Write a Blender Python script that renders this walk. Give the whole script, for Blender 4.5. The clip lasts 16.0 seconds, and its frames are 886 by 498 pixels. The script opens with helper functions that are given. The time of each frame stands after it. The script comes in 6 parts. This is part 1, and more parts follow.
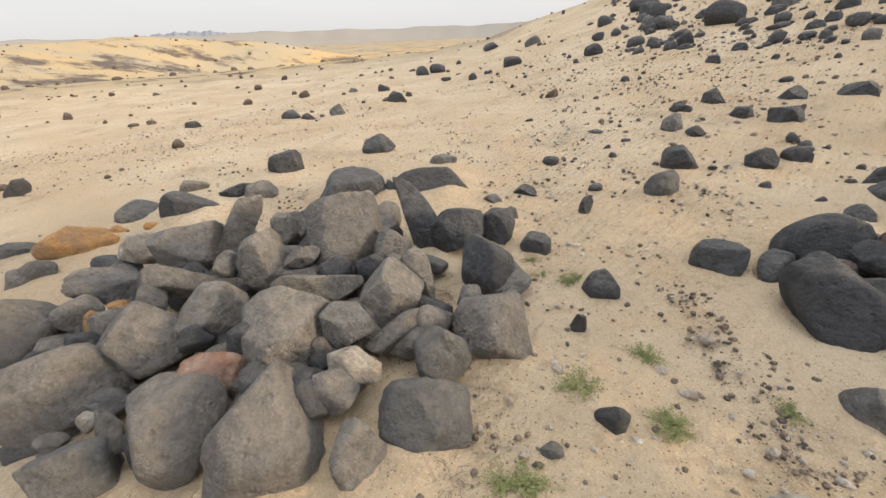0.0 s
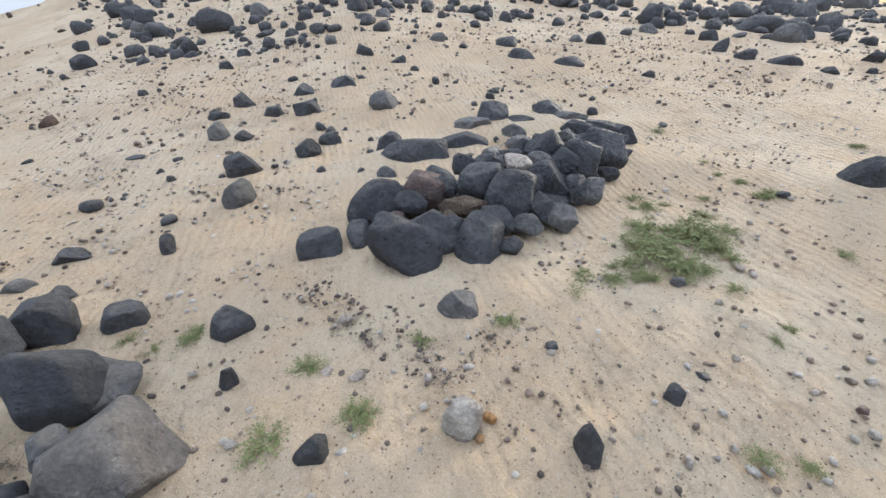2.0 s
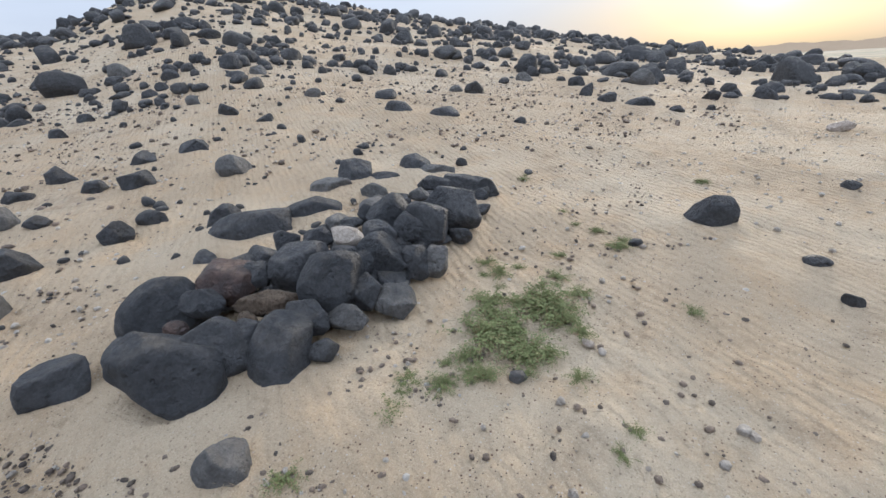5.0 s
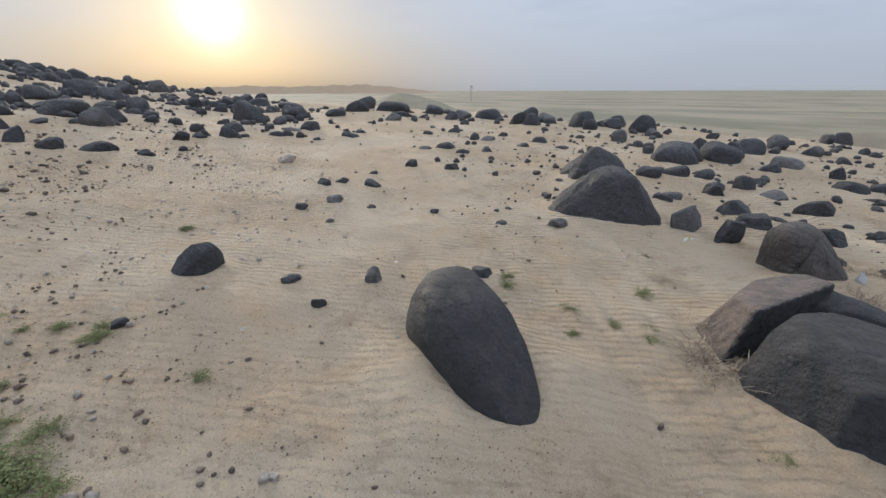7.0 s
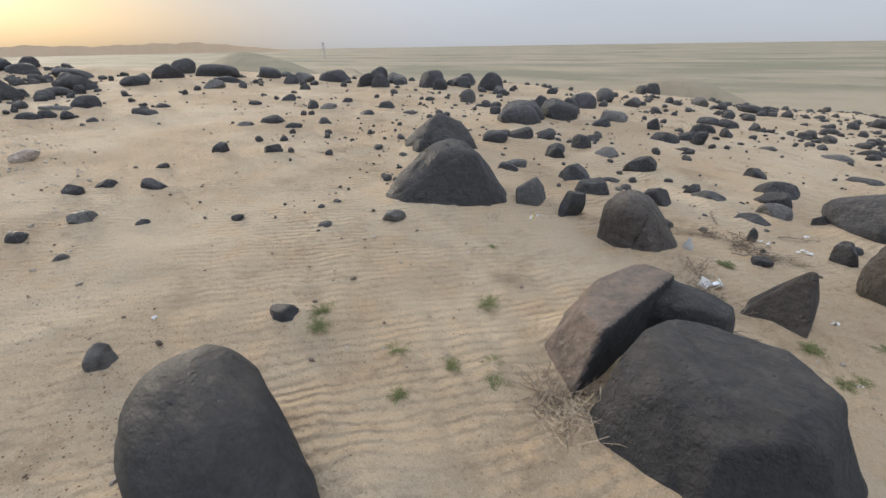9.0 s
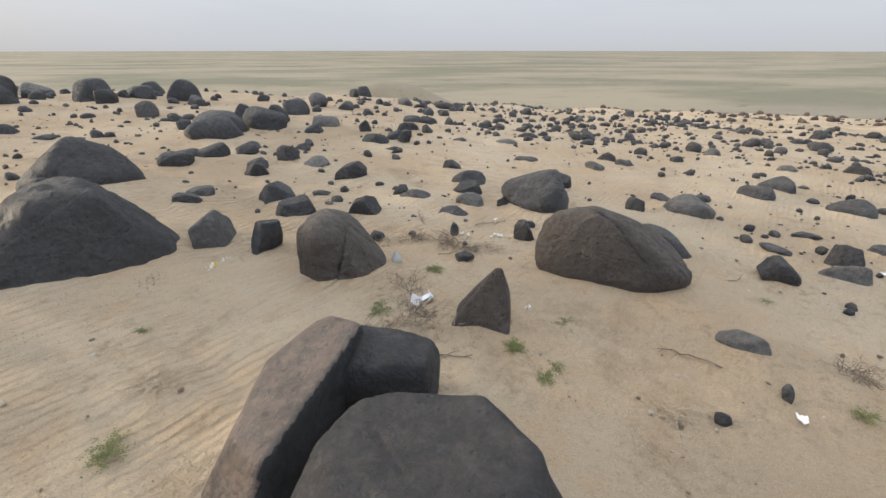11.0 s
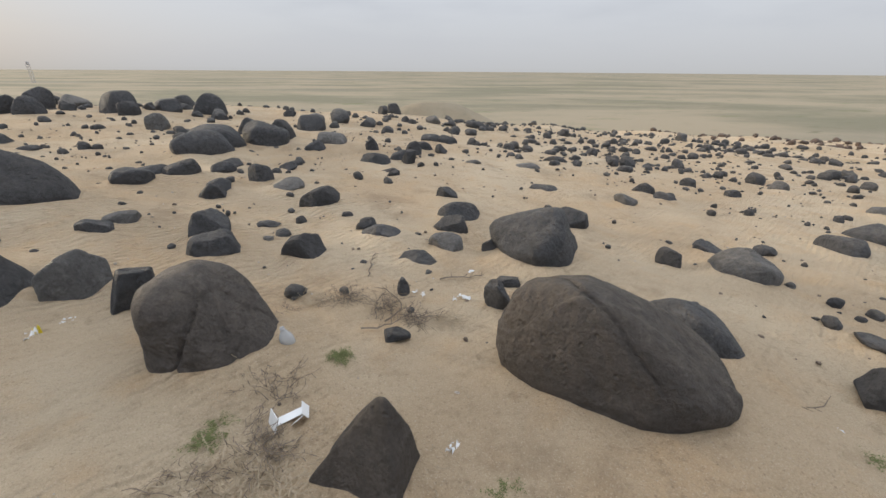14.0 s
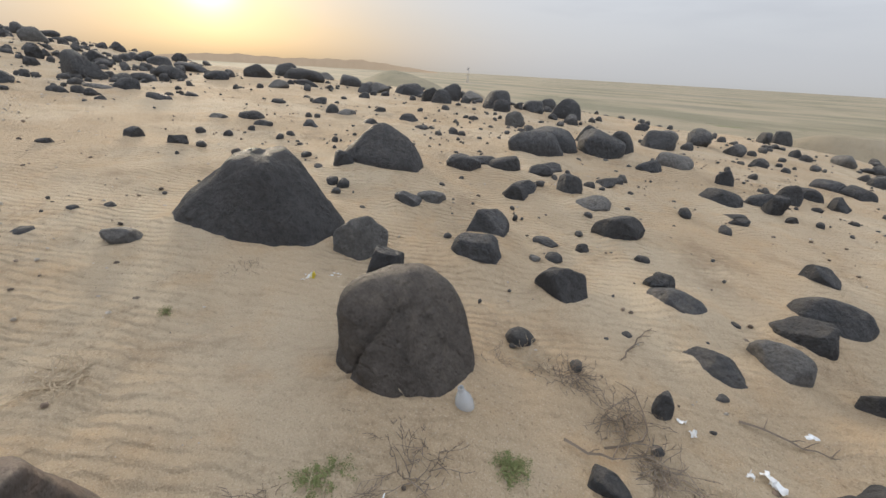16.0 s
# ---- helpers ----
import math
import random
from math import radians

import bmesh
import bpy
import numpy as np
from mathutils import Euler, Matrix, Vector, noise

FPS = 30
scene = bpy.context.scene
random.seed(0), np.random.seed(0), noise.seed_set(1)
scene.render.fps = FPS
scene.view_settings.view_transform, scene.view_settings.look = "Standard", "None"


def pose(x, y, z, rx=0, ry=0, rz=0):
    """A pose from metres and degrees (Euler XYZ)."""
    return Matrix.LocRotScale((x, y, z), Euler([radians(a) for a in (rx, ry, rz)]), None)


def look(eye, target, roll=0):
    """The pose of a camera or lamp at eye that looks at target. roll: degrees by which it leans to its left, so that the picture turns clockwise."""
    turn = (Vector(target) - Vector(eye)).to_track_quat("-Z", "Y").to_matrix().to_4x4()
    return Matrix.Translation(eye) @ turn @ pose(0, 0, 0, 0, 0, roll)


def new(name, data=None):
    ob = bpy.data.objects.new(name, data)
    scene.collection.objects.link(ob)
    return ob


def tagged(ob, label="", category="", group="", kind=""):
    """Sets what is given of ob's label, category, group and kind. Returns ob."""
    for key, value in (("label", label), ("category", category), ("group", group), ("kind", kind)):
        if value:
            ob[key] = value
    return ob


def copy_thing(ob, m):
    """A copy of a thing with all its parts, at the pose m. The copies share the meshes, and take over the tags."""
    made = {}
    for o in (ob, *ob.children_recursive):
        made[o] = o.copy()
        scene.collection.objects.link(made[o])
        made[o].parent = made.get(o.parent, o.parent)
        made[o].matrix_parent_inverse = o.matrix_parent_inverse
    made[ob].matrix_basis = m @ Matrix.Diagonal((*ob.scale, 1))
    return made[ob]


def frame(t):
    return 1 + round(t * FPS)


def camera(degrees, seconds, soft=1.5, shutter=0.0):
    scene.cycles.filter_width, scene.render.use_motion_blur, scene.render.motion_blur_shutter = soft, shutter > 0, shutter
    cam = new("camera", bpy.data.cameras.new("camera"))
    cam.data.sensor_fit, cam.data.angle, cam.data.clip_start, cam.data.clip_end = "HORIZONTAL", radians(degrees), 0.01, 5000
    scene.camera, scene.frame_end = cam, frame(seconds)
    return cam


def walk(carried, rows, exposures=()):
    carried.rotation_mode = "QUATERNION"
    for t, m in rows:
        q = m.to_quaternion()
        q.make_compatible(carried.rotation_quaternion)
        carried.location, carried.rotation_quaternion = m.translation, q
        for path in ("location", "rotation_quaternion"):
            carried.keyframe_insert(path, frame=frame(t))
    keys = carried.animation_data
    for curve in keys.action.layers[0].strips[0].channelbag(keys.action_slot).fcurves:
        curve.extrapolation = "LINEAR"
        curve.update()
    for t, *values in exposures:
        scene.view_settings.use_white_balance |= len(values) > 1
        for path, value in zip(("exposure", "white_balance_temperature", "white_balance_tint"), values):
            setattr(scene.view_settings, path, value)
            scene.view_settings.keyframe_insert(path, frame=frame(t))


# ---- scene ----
cam = camera(94.4, 16.0)
PATH = [
    (0, (0.235, 0.034, 1.441), (0.33, 1.801, 0.509), -2.4),
    (0.5, (0.23, 0.179, 1.376), (0.717, 1.879, 0.441), -2.2),
    (1, (0.186, 0.29, 1.366), (1.153, 1.757, 0.412), -1.3),
    (1.5, (0.238, 0.294, 1.396), (1.554, 1.446, 0.426), -2.2),
    (2, (0.353, 0.188, 1.433), (1.869, 1.062, 0.464), -1.9),
    (2.5, (0.506, 0.035, 1.45), (2.11, 0.743, 0.488), -1.5),
    (3, (0.653, -0.007, 1.428), (2.28, 0.646, 0.466), -1.8),
    (5.5, (1.264, -0.247, 1.432), (3.066, 0.25, 0.719), -3.7),
    (6, (1.329, -0.281, 1.452), (3.197, -0.473, 0.764), -3.9),
    (6.5, (1.31, -0.376, 1.534), (2.97, -1.232, 0.821), -3.6),
    (7, (1.254, -0.59, 1.526), (2.61, -1.868, 0.8), -0.2),
    (7.5, (1.23, -0.812, 1.521), (2.425, -2.232, 0.775), 0.4),
    (8, (1.392, -1.057, 1.516), (2.514, -2.518, 0.737), -0.8),
    (8.5, (1.47, -1.313, 1.519), (2.499, -2.813, 0.689), -1.3),
    (9, (1.44, -1.617, 1.56), (2.3, -3.187, 0.668), -0.9),
    (9.5, (1.454, -1.904, 1.53), (2.009, -3.583, 0.594), -0.2),
    (10, (1.39, -2.187, 1.546), (1.613, -3.941, 0.612), -0.8),
    (10.2, (1.328, -2.271, 1.532), (1.458, -4.038, 0.604), -0.7),
    (12.3, (0.59, -2.797, 1.395), (0.139, -4.574, 0.595), 0.4),
    (12.5, (0.532, -2.86, 1.38), (0.114, -4.639, 0.567), 0.6),
    (13, (0.478, -3.094, 1.33), (0.173, -4.895, 0.514), 0.6),
    (13.5, (0.373, -3.319, 1.322), (0.202, -5.142, 0.517), 0.3),
    (14, (0.245, -3.562, 1.32), (0.253, -5.395, 0.519), 0.4),
    (14.5, (0.286, -3.879, 1.285), (0.564, -5.706, 0.52), 1.0),
    (15, (0.256, -4.079, 1.261), (0.927, -5.797, 0.487), 1.9),
    (15.5, (0.173, -4.258, 1.251), (1.177, -5.79, 0.448), 2.9),
    (16, (0.249, -4.384, 1.242), (1.547, -5.679, 0.443), 3.3),
]
walk(cam, [(t, look(eye, target, roll)) for t, eye, target, roll in PATH],
     [(0.0, 0.66, 6500, 10), (1.5, 0.70, 5650, 10), (3.0, 0.60, 5350, 10), (5.5, 0.36, 5450, 10), (6.5, 0.16, 5350, 10), (7.5, -0.17, 5700, 10), (9.0, 0.15, 5800, 10), (10.0, 0.34, 5850, 10), (12.5, 0.24, 6150, 10), (16.0, 0.16, 6100, 10)])

# ---- sky, sun ----
SUN_AZ, SUN_EL = 107.0, 8.0
sun_way = Vector((math.sin(radians(SUN_AZ)) * math.cos(radians(SUN_EL)), math.cos(radians(SUN_AZ)) * math.cos(radians(SUN_EL)), math.sin(radians(SUN_EL))))
world = bpy.data.worlds.new("hazy_evening_sky")
scene.world = world
world.use_nodes = True
wn, wl = world.node_tree.nodes, world.node_tree.links
wn.clear()


def wmath(op, a, b=None, clamp=False):
    n = wn.new("ShaderNodeMath")
    n.operation, n.use_clamp = op, clamp
    for i, v in enumerate((a, b)):
        if v is None:
            continue
        if isinstance(v, (int, float)):
            n.inputs[i].default_value = v
        else:
            wl.new(v, n.inputs[i])
    return n.outputs[0]


def wmix(fac, a, b, mode="MIX"):
    n = wn.new("ShaderNodeMix")
    n.data_type, n.blend_type = "RGBA", mode
    for i, v in ((0, fac), (6, a), (7, b)):
        if isinstance(v, (int, float, tuple)):
            n.inputs[i].default_value = v if not isinstance(v, tuple) else (*v, 1)
        else:
            wl.new(v, n.inputs[i])
    return n.outputs[2]


coord = wn.new("ShaderNodeTexCoord").outputs["Generated"]
split = wn.new("ShaderNodeSeparateXYZ")
wl.new(coord, split.inputs[0])
toward = wn.new("ShaderNodeVectorMath")
toward.operation = "DOT_PRODUCT"
toward.inputs[1].default_value = sun_way
wl.new(coord, toward.inputs[0])
facing = wmath("MAXIMUM", toward.outputs["Value"], 0.0)
height = wmath("MULTIPLY", wmath("MAXIMUM", split.outputs[2], 0.0), 3.2, True)
veil = wmix(wmath("POWER", height, 0.7), (0.475, 0.465, 0.45), (0.62, 0.635, 0.67))
overhead = wmath("MULTIPLY", wmath("SUBTRACT", split.outputs[2], 0.25), 1.6, True)
veil = wmix(overhead, veil, (1.60, 1.62, 1.66))
warm = wmath("MULTIPLY", wmath("POWER", facing, 14.0), wmath("SUBTRACT", 1.0, wmath("MULTIPLY", height, 0.8)), True)
veil = wmix(warm, veil, (0.43, 0.36, 0.25))
low = wmath("MULTIPLY", wmath("POWER", facing, 10.0), wmath("SUBTRACT", 1.0, wmath("MULTIPLY", height, 2.6), True), True)
veil = wmix(wmath("MULTIPLY", low, 0.7), veil, (0.43, 0.315, 0.18))
veil = wmix(wmath("MULTIPLY", wmath("POWER", facing, 130.0), 0.6, True), veil, (0.52, 0.465, 0.35))
veil = wmix(wmath("POWER", facing, 900.0), veil, (1.6, 1.5, 1.2))
cloud = wn.new("ShaderNodeTexNoise")
cloud.inputs["Scale"].default_value, cloud.inputs["Detail"].default_value = 3.0, 5.0
stretch = wn.new("ShaderNodeMapping")
stretch.inputs["Scale"].default_value = (1, 1, 5)
wl.new(coord, stretch.inputs[0])
wl.new(stretch.outputs[0], cloud.inputs["Vector"])
veil = wmix(wmath("MULTIPLY", wmath("MULTIPLY", wmath("SUBTRACT", cloud.outputs[0], 0.46), 5.0, True), height), veil, (0.43, 0.435, 0.46))
sky = wn.new("ShaderNodeTexSky")
sky.sky_type, sky.sun_disc = "NISHITA", False
sky.sun_elevation, sky.sun_rotation, sky.dust_density = radians(SUN_EL), radians(SUN_AZ), 3.5
clear, haze, both, out = wn.new("ShaderNodeBackground"), wn.new("ShaderNodeBackground"), wn.new("ShaderNodeAddShader"), wn.new("ShaderNodeOutputWorld")
clear.inputs[1].default_value, haze.inputs[1].default_value = 0.01, 1.0
wl.new(sky.outputs[0], clear.inputs[0])
wl.new(veil, haze.inputs[0])
wl.new(clear.outputs[0], both.inputs[0])
wl.new(haze.outputs[0], both.inputs[1])
wl.new(both.outputs[0], out.inputs[0])

lamp = bpy.data.lights.new("sun", "SUN")
lamp.energy, lamp.angle, lamp.color = 3.6, radians(14), (1.0, 0.80, 0.55)
sun = new("sun", lamp)
sun.matrix_world = look(sun_way * 60, (0, 0, 0))


# ---- the lie of the land: height of the ground at (x, y) ----
CX, CY = 1.0, -1.5
# bearing from north (degrees), the skyline's elevation (degrees), its distance (m)
SKYLINE = [(-180, -5.6, 20), (-165, -6.7, 24), (-150, -6.6, 34), (-130, -5.9, 42), (-105, -5.6, 42), (-75, -4.5, 45),
           (-45, -3.4, 55), (-20, -3.2, 60), (0, -2.2, 46), (8, -0.9, 40), (14, 1.1, 36), (22, 3.7, 34), (31, 5.0, 32), (36, 7.2, 32),
           (42, 9.0, 33), (48, 9.0, 33), (58, 7.3, 34), (66, 6.2, 34), (78, 4.2, 34), (90, 1.8, 34), (102, -0.1, 33), (112, -1.3, 30),
           (124, -1.8, 26), (138, -3.2, 23), (150, -3.7, 21), (165, -4.9, 20), (180, -5.6, 20)]
# far rises: x, y, height, spread along and across, bearing of the long axis
RISES = [(-150, 170, 17.0, 60, 40, 60), (-80, 215, 14.5, 75, 18, 75), (240, -190, 17, 90, 22, 110), (52, -58, 13.0, 26, 9, 125),
         (28, -70, 9.0, 20, 7, 80), (2, -62, 9.5, 14, 6, 90)]
PLAIN = -18.0


def ground_z(x, y):
    x, y = np.asarray(x, float), np.asarray(y, float)
    dx, dy = x - CX, y - CY
    r, az = np.hypot(dx, dy), np.degrees(np.arctan2(dx, dy))
    table = np.array(SKYLINE)
    el, far = np.interp(az, table[:, 0], table[:, 1]), np.interp(az, table[:, 0], table[:, 2])
    crest = 1.42 + far * np.tan(np.radians(el))
    s0 = 0.060 * np.sin(np.radians(az)) + 0.022 * np.cos(np.radians(az))
    u = np.clip((r - 5.0) / (far - 5.0), 0, 1)
    slope = -0.05 + s0 * np.minimum(r, far) + (crest + 0.05 - s0 * far) * u ** 1.25
    v = np.clip((r - far) / np.where(np.abs(az + 10) < 40, 260.0, 75.0), 0, 1)
    drop = v * v * (3 - 2 * v)
    z = slope + (PLAIN - slope) * (0.35 * np.minimum(v * 1.4, 1) * (1 - drop) + drop)
    for hx, hy, h, a, b, turn in RISES:
        c, s = np.cos(np.radians(turn)), np.sin(np.radians(turn))
        p, q = ((x - hx) * s + (y - hy) * c) / a, ((x - hx) * c - (y - hy) * s) / b
        z = z + h * np.exp(-(p * p + q * q)) * (1 + 0.03 * np.sin(x * 0.11 + y * 0.07))
    soft = np.clip(r / 3, 0, 1)
    wave = 0.018 * np.sin(1.9 * x + 0.8 * y + 0.7) * np.sin(1.3 * y - 0.6 * x) + 0.010 * np.sin(4.3 * x - 2.2 * y) * np.sin(3.7 * y + 1.1 * x + 2)
    rough = np.clip((r - 8) / 20, 0, 1) * (0.16 * np.sin(0.61 * x + 0.3 * y) * np.sin(0.53 * y - 0.35 * x + 1) + 0.07 * np.sin(1.7 * x + 1) * np.sin(1.45 * y + 0.4 * x))
    return z + wave * (0.4 + 0.6 * soft) + rough


# ---- materials ----
class Nodes:
    def __init__(self, name):
        self.mat = bpy.data.materials.new(name)
        self.mat.use_nodes = True
        self.t = self.mat.node_tree
        self.bsdf = self.t.nodes["Principled BSDF"]

    def node(self, kind, **values):
        n = self.t.nodes.new(kind)
        for key, v in values.items():
            self.put(n.inputs[key], v)
        return n

    def put(self, socket, v):
        if isinstance(v, bpy.types.NodeSocket):
            self.t.links.new(v, socket)
        elif isinstance(v, tuple) and len(v) == 3 and socket.type == "RGBA":
            socket.default_value = (*v, 1)
        else:
            socket.default_value = v

    def math(self, op, a, b=0.0, clamp=False):
        n = self.node("ShaderNodeMath")
        n.operation, n.use_clamp = op, clamp
        self.put(n.inputs[0], a)
        self.put(n.inputs[1], b)
        return n.outputs[0]

    def mix(self, fac, a, b, mode="MIX"):
        n = self.node("ShaderNodeMix")
        n.data_type, n.blend_type = "RGBA", mode
        for i, v in ((0, fac), (6, a), (7, b)):
            self.put(n.inputs[i], v)
        return n.outputs[2]

    def ramp(self, v, lo, hi, a=0.0, b=1.0):
        n = self.node("ShaderNodeMapRange", Value=v)
        n.interpolation_type = "SMOOTHSTEP"
        for key, w in (("From Min", lo), ("From Max", hi), ("To Min", a), ("To Max", b)):
            n.inputs[key].default_value = w
        return n.outputs[0]

    def place(self):
        return self.node("ShaderNodeNewGeometry").outputs["Position"]

    def noise(self, scale, detail=4.0, vector=None, rough=0.55):
        n = self.node("ShaderNodeTexNoise", Scale=scale, Detail=detail, Roughness=rough)
        self.t.links.new(vector or self.place(), n.inputs["Vector"])
        return n.outputs[0]

    def cells(self, scale, feature="F1", output="Distance", vector=None):
        n = self.node("ShaderNodeTexVoronoi", Scale=scale)
        n.feature = feature
        self.t.links.new(vector or self.place(), n.inputs["Vector"])
        return n.outputs[output]

    def done(self, colour, rough=0.9, bump=None, strength=0.4, distance=0.01, spec=0.3):
        self.put(self.bsdf.inputs["Base Color"], colour)
        self.put(self.bsdf.inputs["Roughness"], rough)
        self.bsdf.inputs["Specular IOR Level"].default_value = spec
        if bump is not None:
            b = self.node("ShaderNodeBump", Height=bump, Strength=strength, Distance=distance)
            self.t.links.new(b.outputs[0], self.bsdf.inputs["Normal"])
        return self.mat


SAND, SAND_RED, SAND_PALE = (0.515, 0.395, 0.260), (0.555, 0.392, 0.232), (0.595, 0.486, 0.343)


def rock_material(name, dark, light, dust=0.35, island=False, tint=None, tint_amount=0.0):
    m = Nodes(name)
    if island:
        pick = m.node("ShaderNodeNewGeometry").outputs["Random Per Island"]
    else:
        pick = m.node("ShaderNodeObjectInfo").outputs["Random"]
    base = m.mix(pick, dark, light)
    patch = m.noise(5.0, 5.0)
    base = m.mix(m.ramp(patch, 0.45, 0.75, 0.0, 0.5), base, tuple(v * 1.22 for v in light))
    base = m.mix(m.ramp(m.noise(19.0, 8.0, rough=0.7), 0.42, 0.66, 0.0, 0.6), base, tuple(v * 0.5 for v in dark))
    base = m.mix(m.ramp(m.noise(8.0, 9.0, rough=0.72), 0.52, 0.72, 0.0, 0.5), base, tuple(v * 1.7 for v in light))
    fine = m.noise(70.0, 4.0, rough=0.7)
    base = m.mix(m.ramp(fine, 0.35, 0.7, 0.35, 0.0), base, tuple(v * 0.4 for v in dark))
    if tint:
        base = m.mix(m.math("MULTIPLY", m.ramp(m.noise(9.0, 6.0), 0.40, 0.62), tint_amount), base, tint)
    up = m.node("ShaderNodeSeparateXYZ", Vector=m.node("ShaderNodeNewGeometry").outputs["Normal"]).outputs[2]
    settled = m.math("MULTIPLY", m.ramp(up, 0.45, 1.0), m.ramp(m.noise(11.0, 8.0, rough=0.7), 0.30, 0.95))
    base = m.mix(m.math("MULTIPLY", settled, dust), base, SAND_PALE)
    pits = m.ramp(m.cells(95.0), 0.0, 0.32)
    relief = m.math("ADD", m.math("MULTIPLY", m.noise(17.0, 9.0, rough=0.68), 1.5), m.math("MULTIPLY", pits, 0.12))
    hollows = m.math("MULTIPLY", m.ramp(m.cells(21.0), 0.0, 0.30), m.ramp(m.noise(4.0, 4.0), 0.42, 0.62, 0.05, 0.5))
    relief = m.math("ADD", relief, hollows)
    return m.done(base, m.ramp(patch, 0.3, 0.7, 0.62, 0.82), relief, 1.0, 0.05, 0.4)


ROCKS = {
    "d": rock_material("dark_basalt", (0.054, 0.056, 0.061), (0.096, 0.096, 0.100), 0.2),
    "dark": rock_material("black_basalt", (0.050, 0.050, 0.053), (0.072, 0.070, 0.070), 0.12),
    "g": rock_material("grey_basalt", (0.125, 0.122, 0.119), (0.185, 0.177, 0.167), 0.25),
    "w": rock_material("warm_grey_basalt", (0.165, 0.149, 0.134), (0.25, 0.226, 0.20), 0.3),
    "l": rock_material("pale_grey_basalt", (0.175, 0.158, 0.138), (0.25, 0.226, 0.197), 0.35),
    "brown_grey": rock_material("brown_basalt", (0.085, 0.073, 0.064), (0.115, 0.098, 0.085), 0.25),
    "split_top": rock_material("brown_weathered_basalt", (0.155, 0.128, 0.110), (0.19, 0.158, 0.132), 0.25, tint=(0.27, 0.20, 0.16), tint_amount=0.55),
    "brown": rock_material("brown_slab_rock", (0.11, 0.078, 0.052), (0.15, 0.105, 0.068), 0.3),
    "rust": rock_material("rusty_lava", (0.13, 0.085, 0.070), (0.19, 0.125, 0.10), 0.2, tint=(0.055, 0.045, 0.045), tint_amount=0.7),
    "pink": rock_material("pink_quartzite", (0.36, 0.235, 0.175), (0.44, 0.31, 0.24), 0.2, tint=(0.22, 0.085, 0.05), tint_amount=0.7),
    "ochre": rock_material("ochre_stone", (0.46, 0.235, 0.075), (0.50, 0.275, 0.10), 0.2, tint=(0.24, 0.15, 0.09), tint_amount=0.6),
    "quartz": rock_material("veined_white_quartz", (0.46, 0.40, 0.32), (0.58, 0.53, 0.45), 0.1, tint=(0.16, 0.105, 0.07), tint_amount=0.5),
    "pale": rock_material("pale_pebble_stone", (0.50, 0.40, 0.32), (0.60, 0.54, 0.46), 0.1),
}
FIELD = rock_material("field_basalt", (0.048, 0.050, 0.055), (0.105, 0.103, 0.103), 0.3, island=True)
FIELD_RED = rock_material("field_red_rock", (0.075, 0.055, 0.045), (0.15, 0.10, 0.075), 0.3, island=True)
PEBBLE = rock_material("pebbles", (0.085, 0.072, 0.064), (0.38, 0.285, 0.215), 0.35, island=True)
PEBBLE_PALE = rock_material("pale_pebbles", (0.50, 0.42, 0.34), (0.74, 0.69, 0.61), 0.1, island=True)


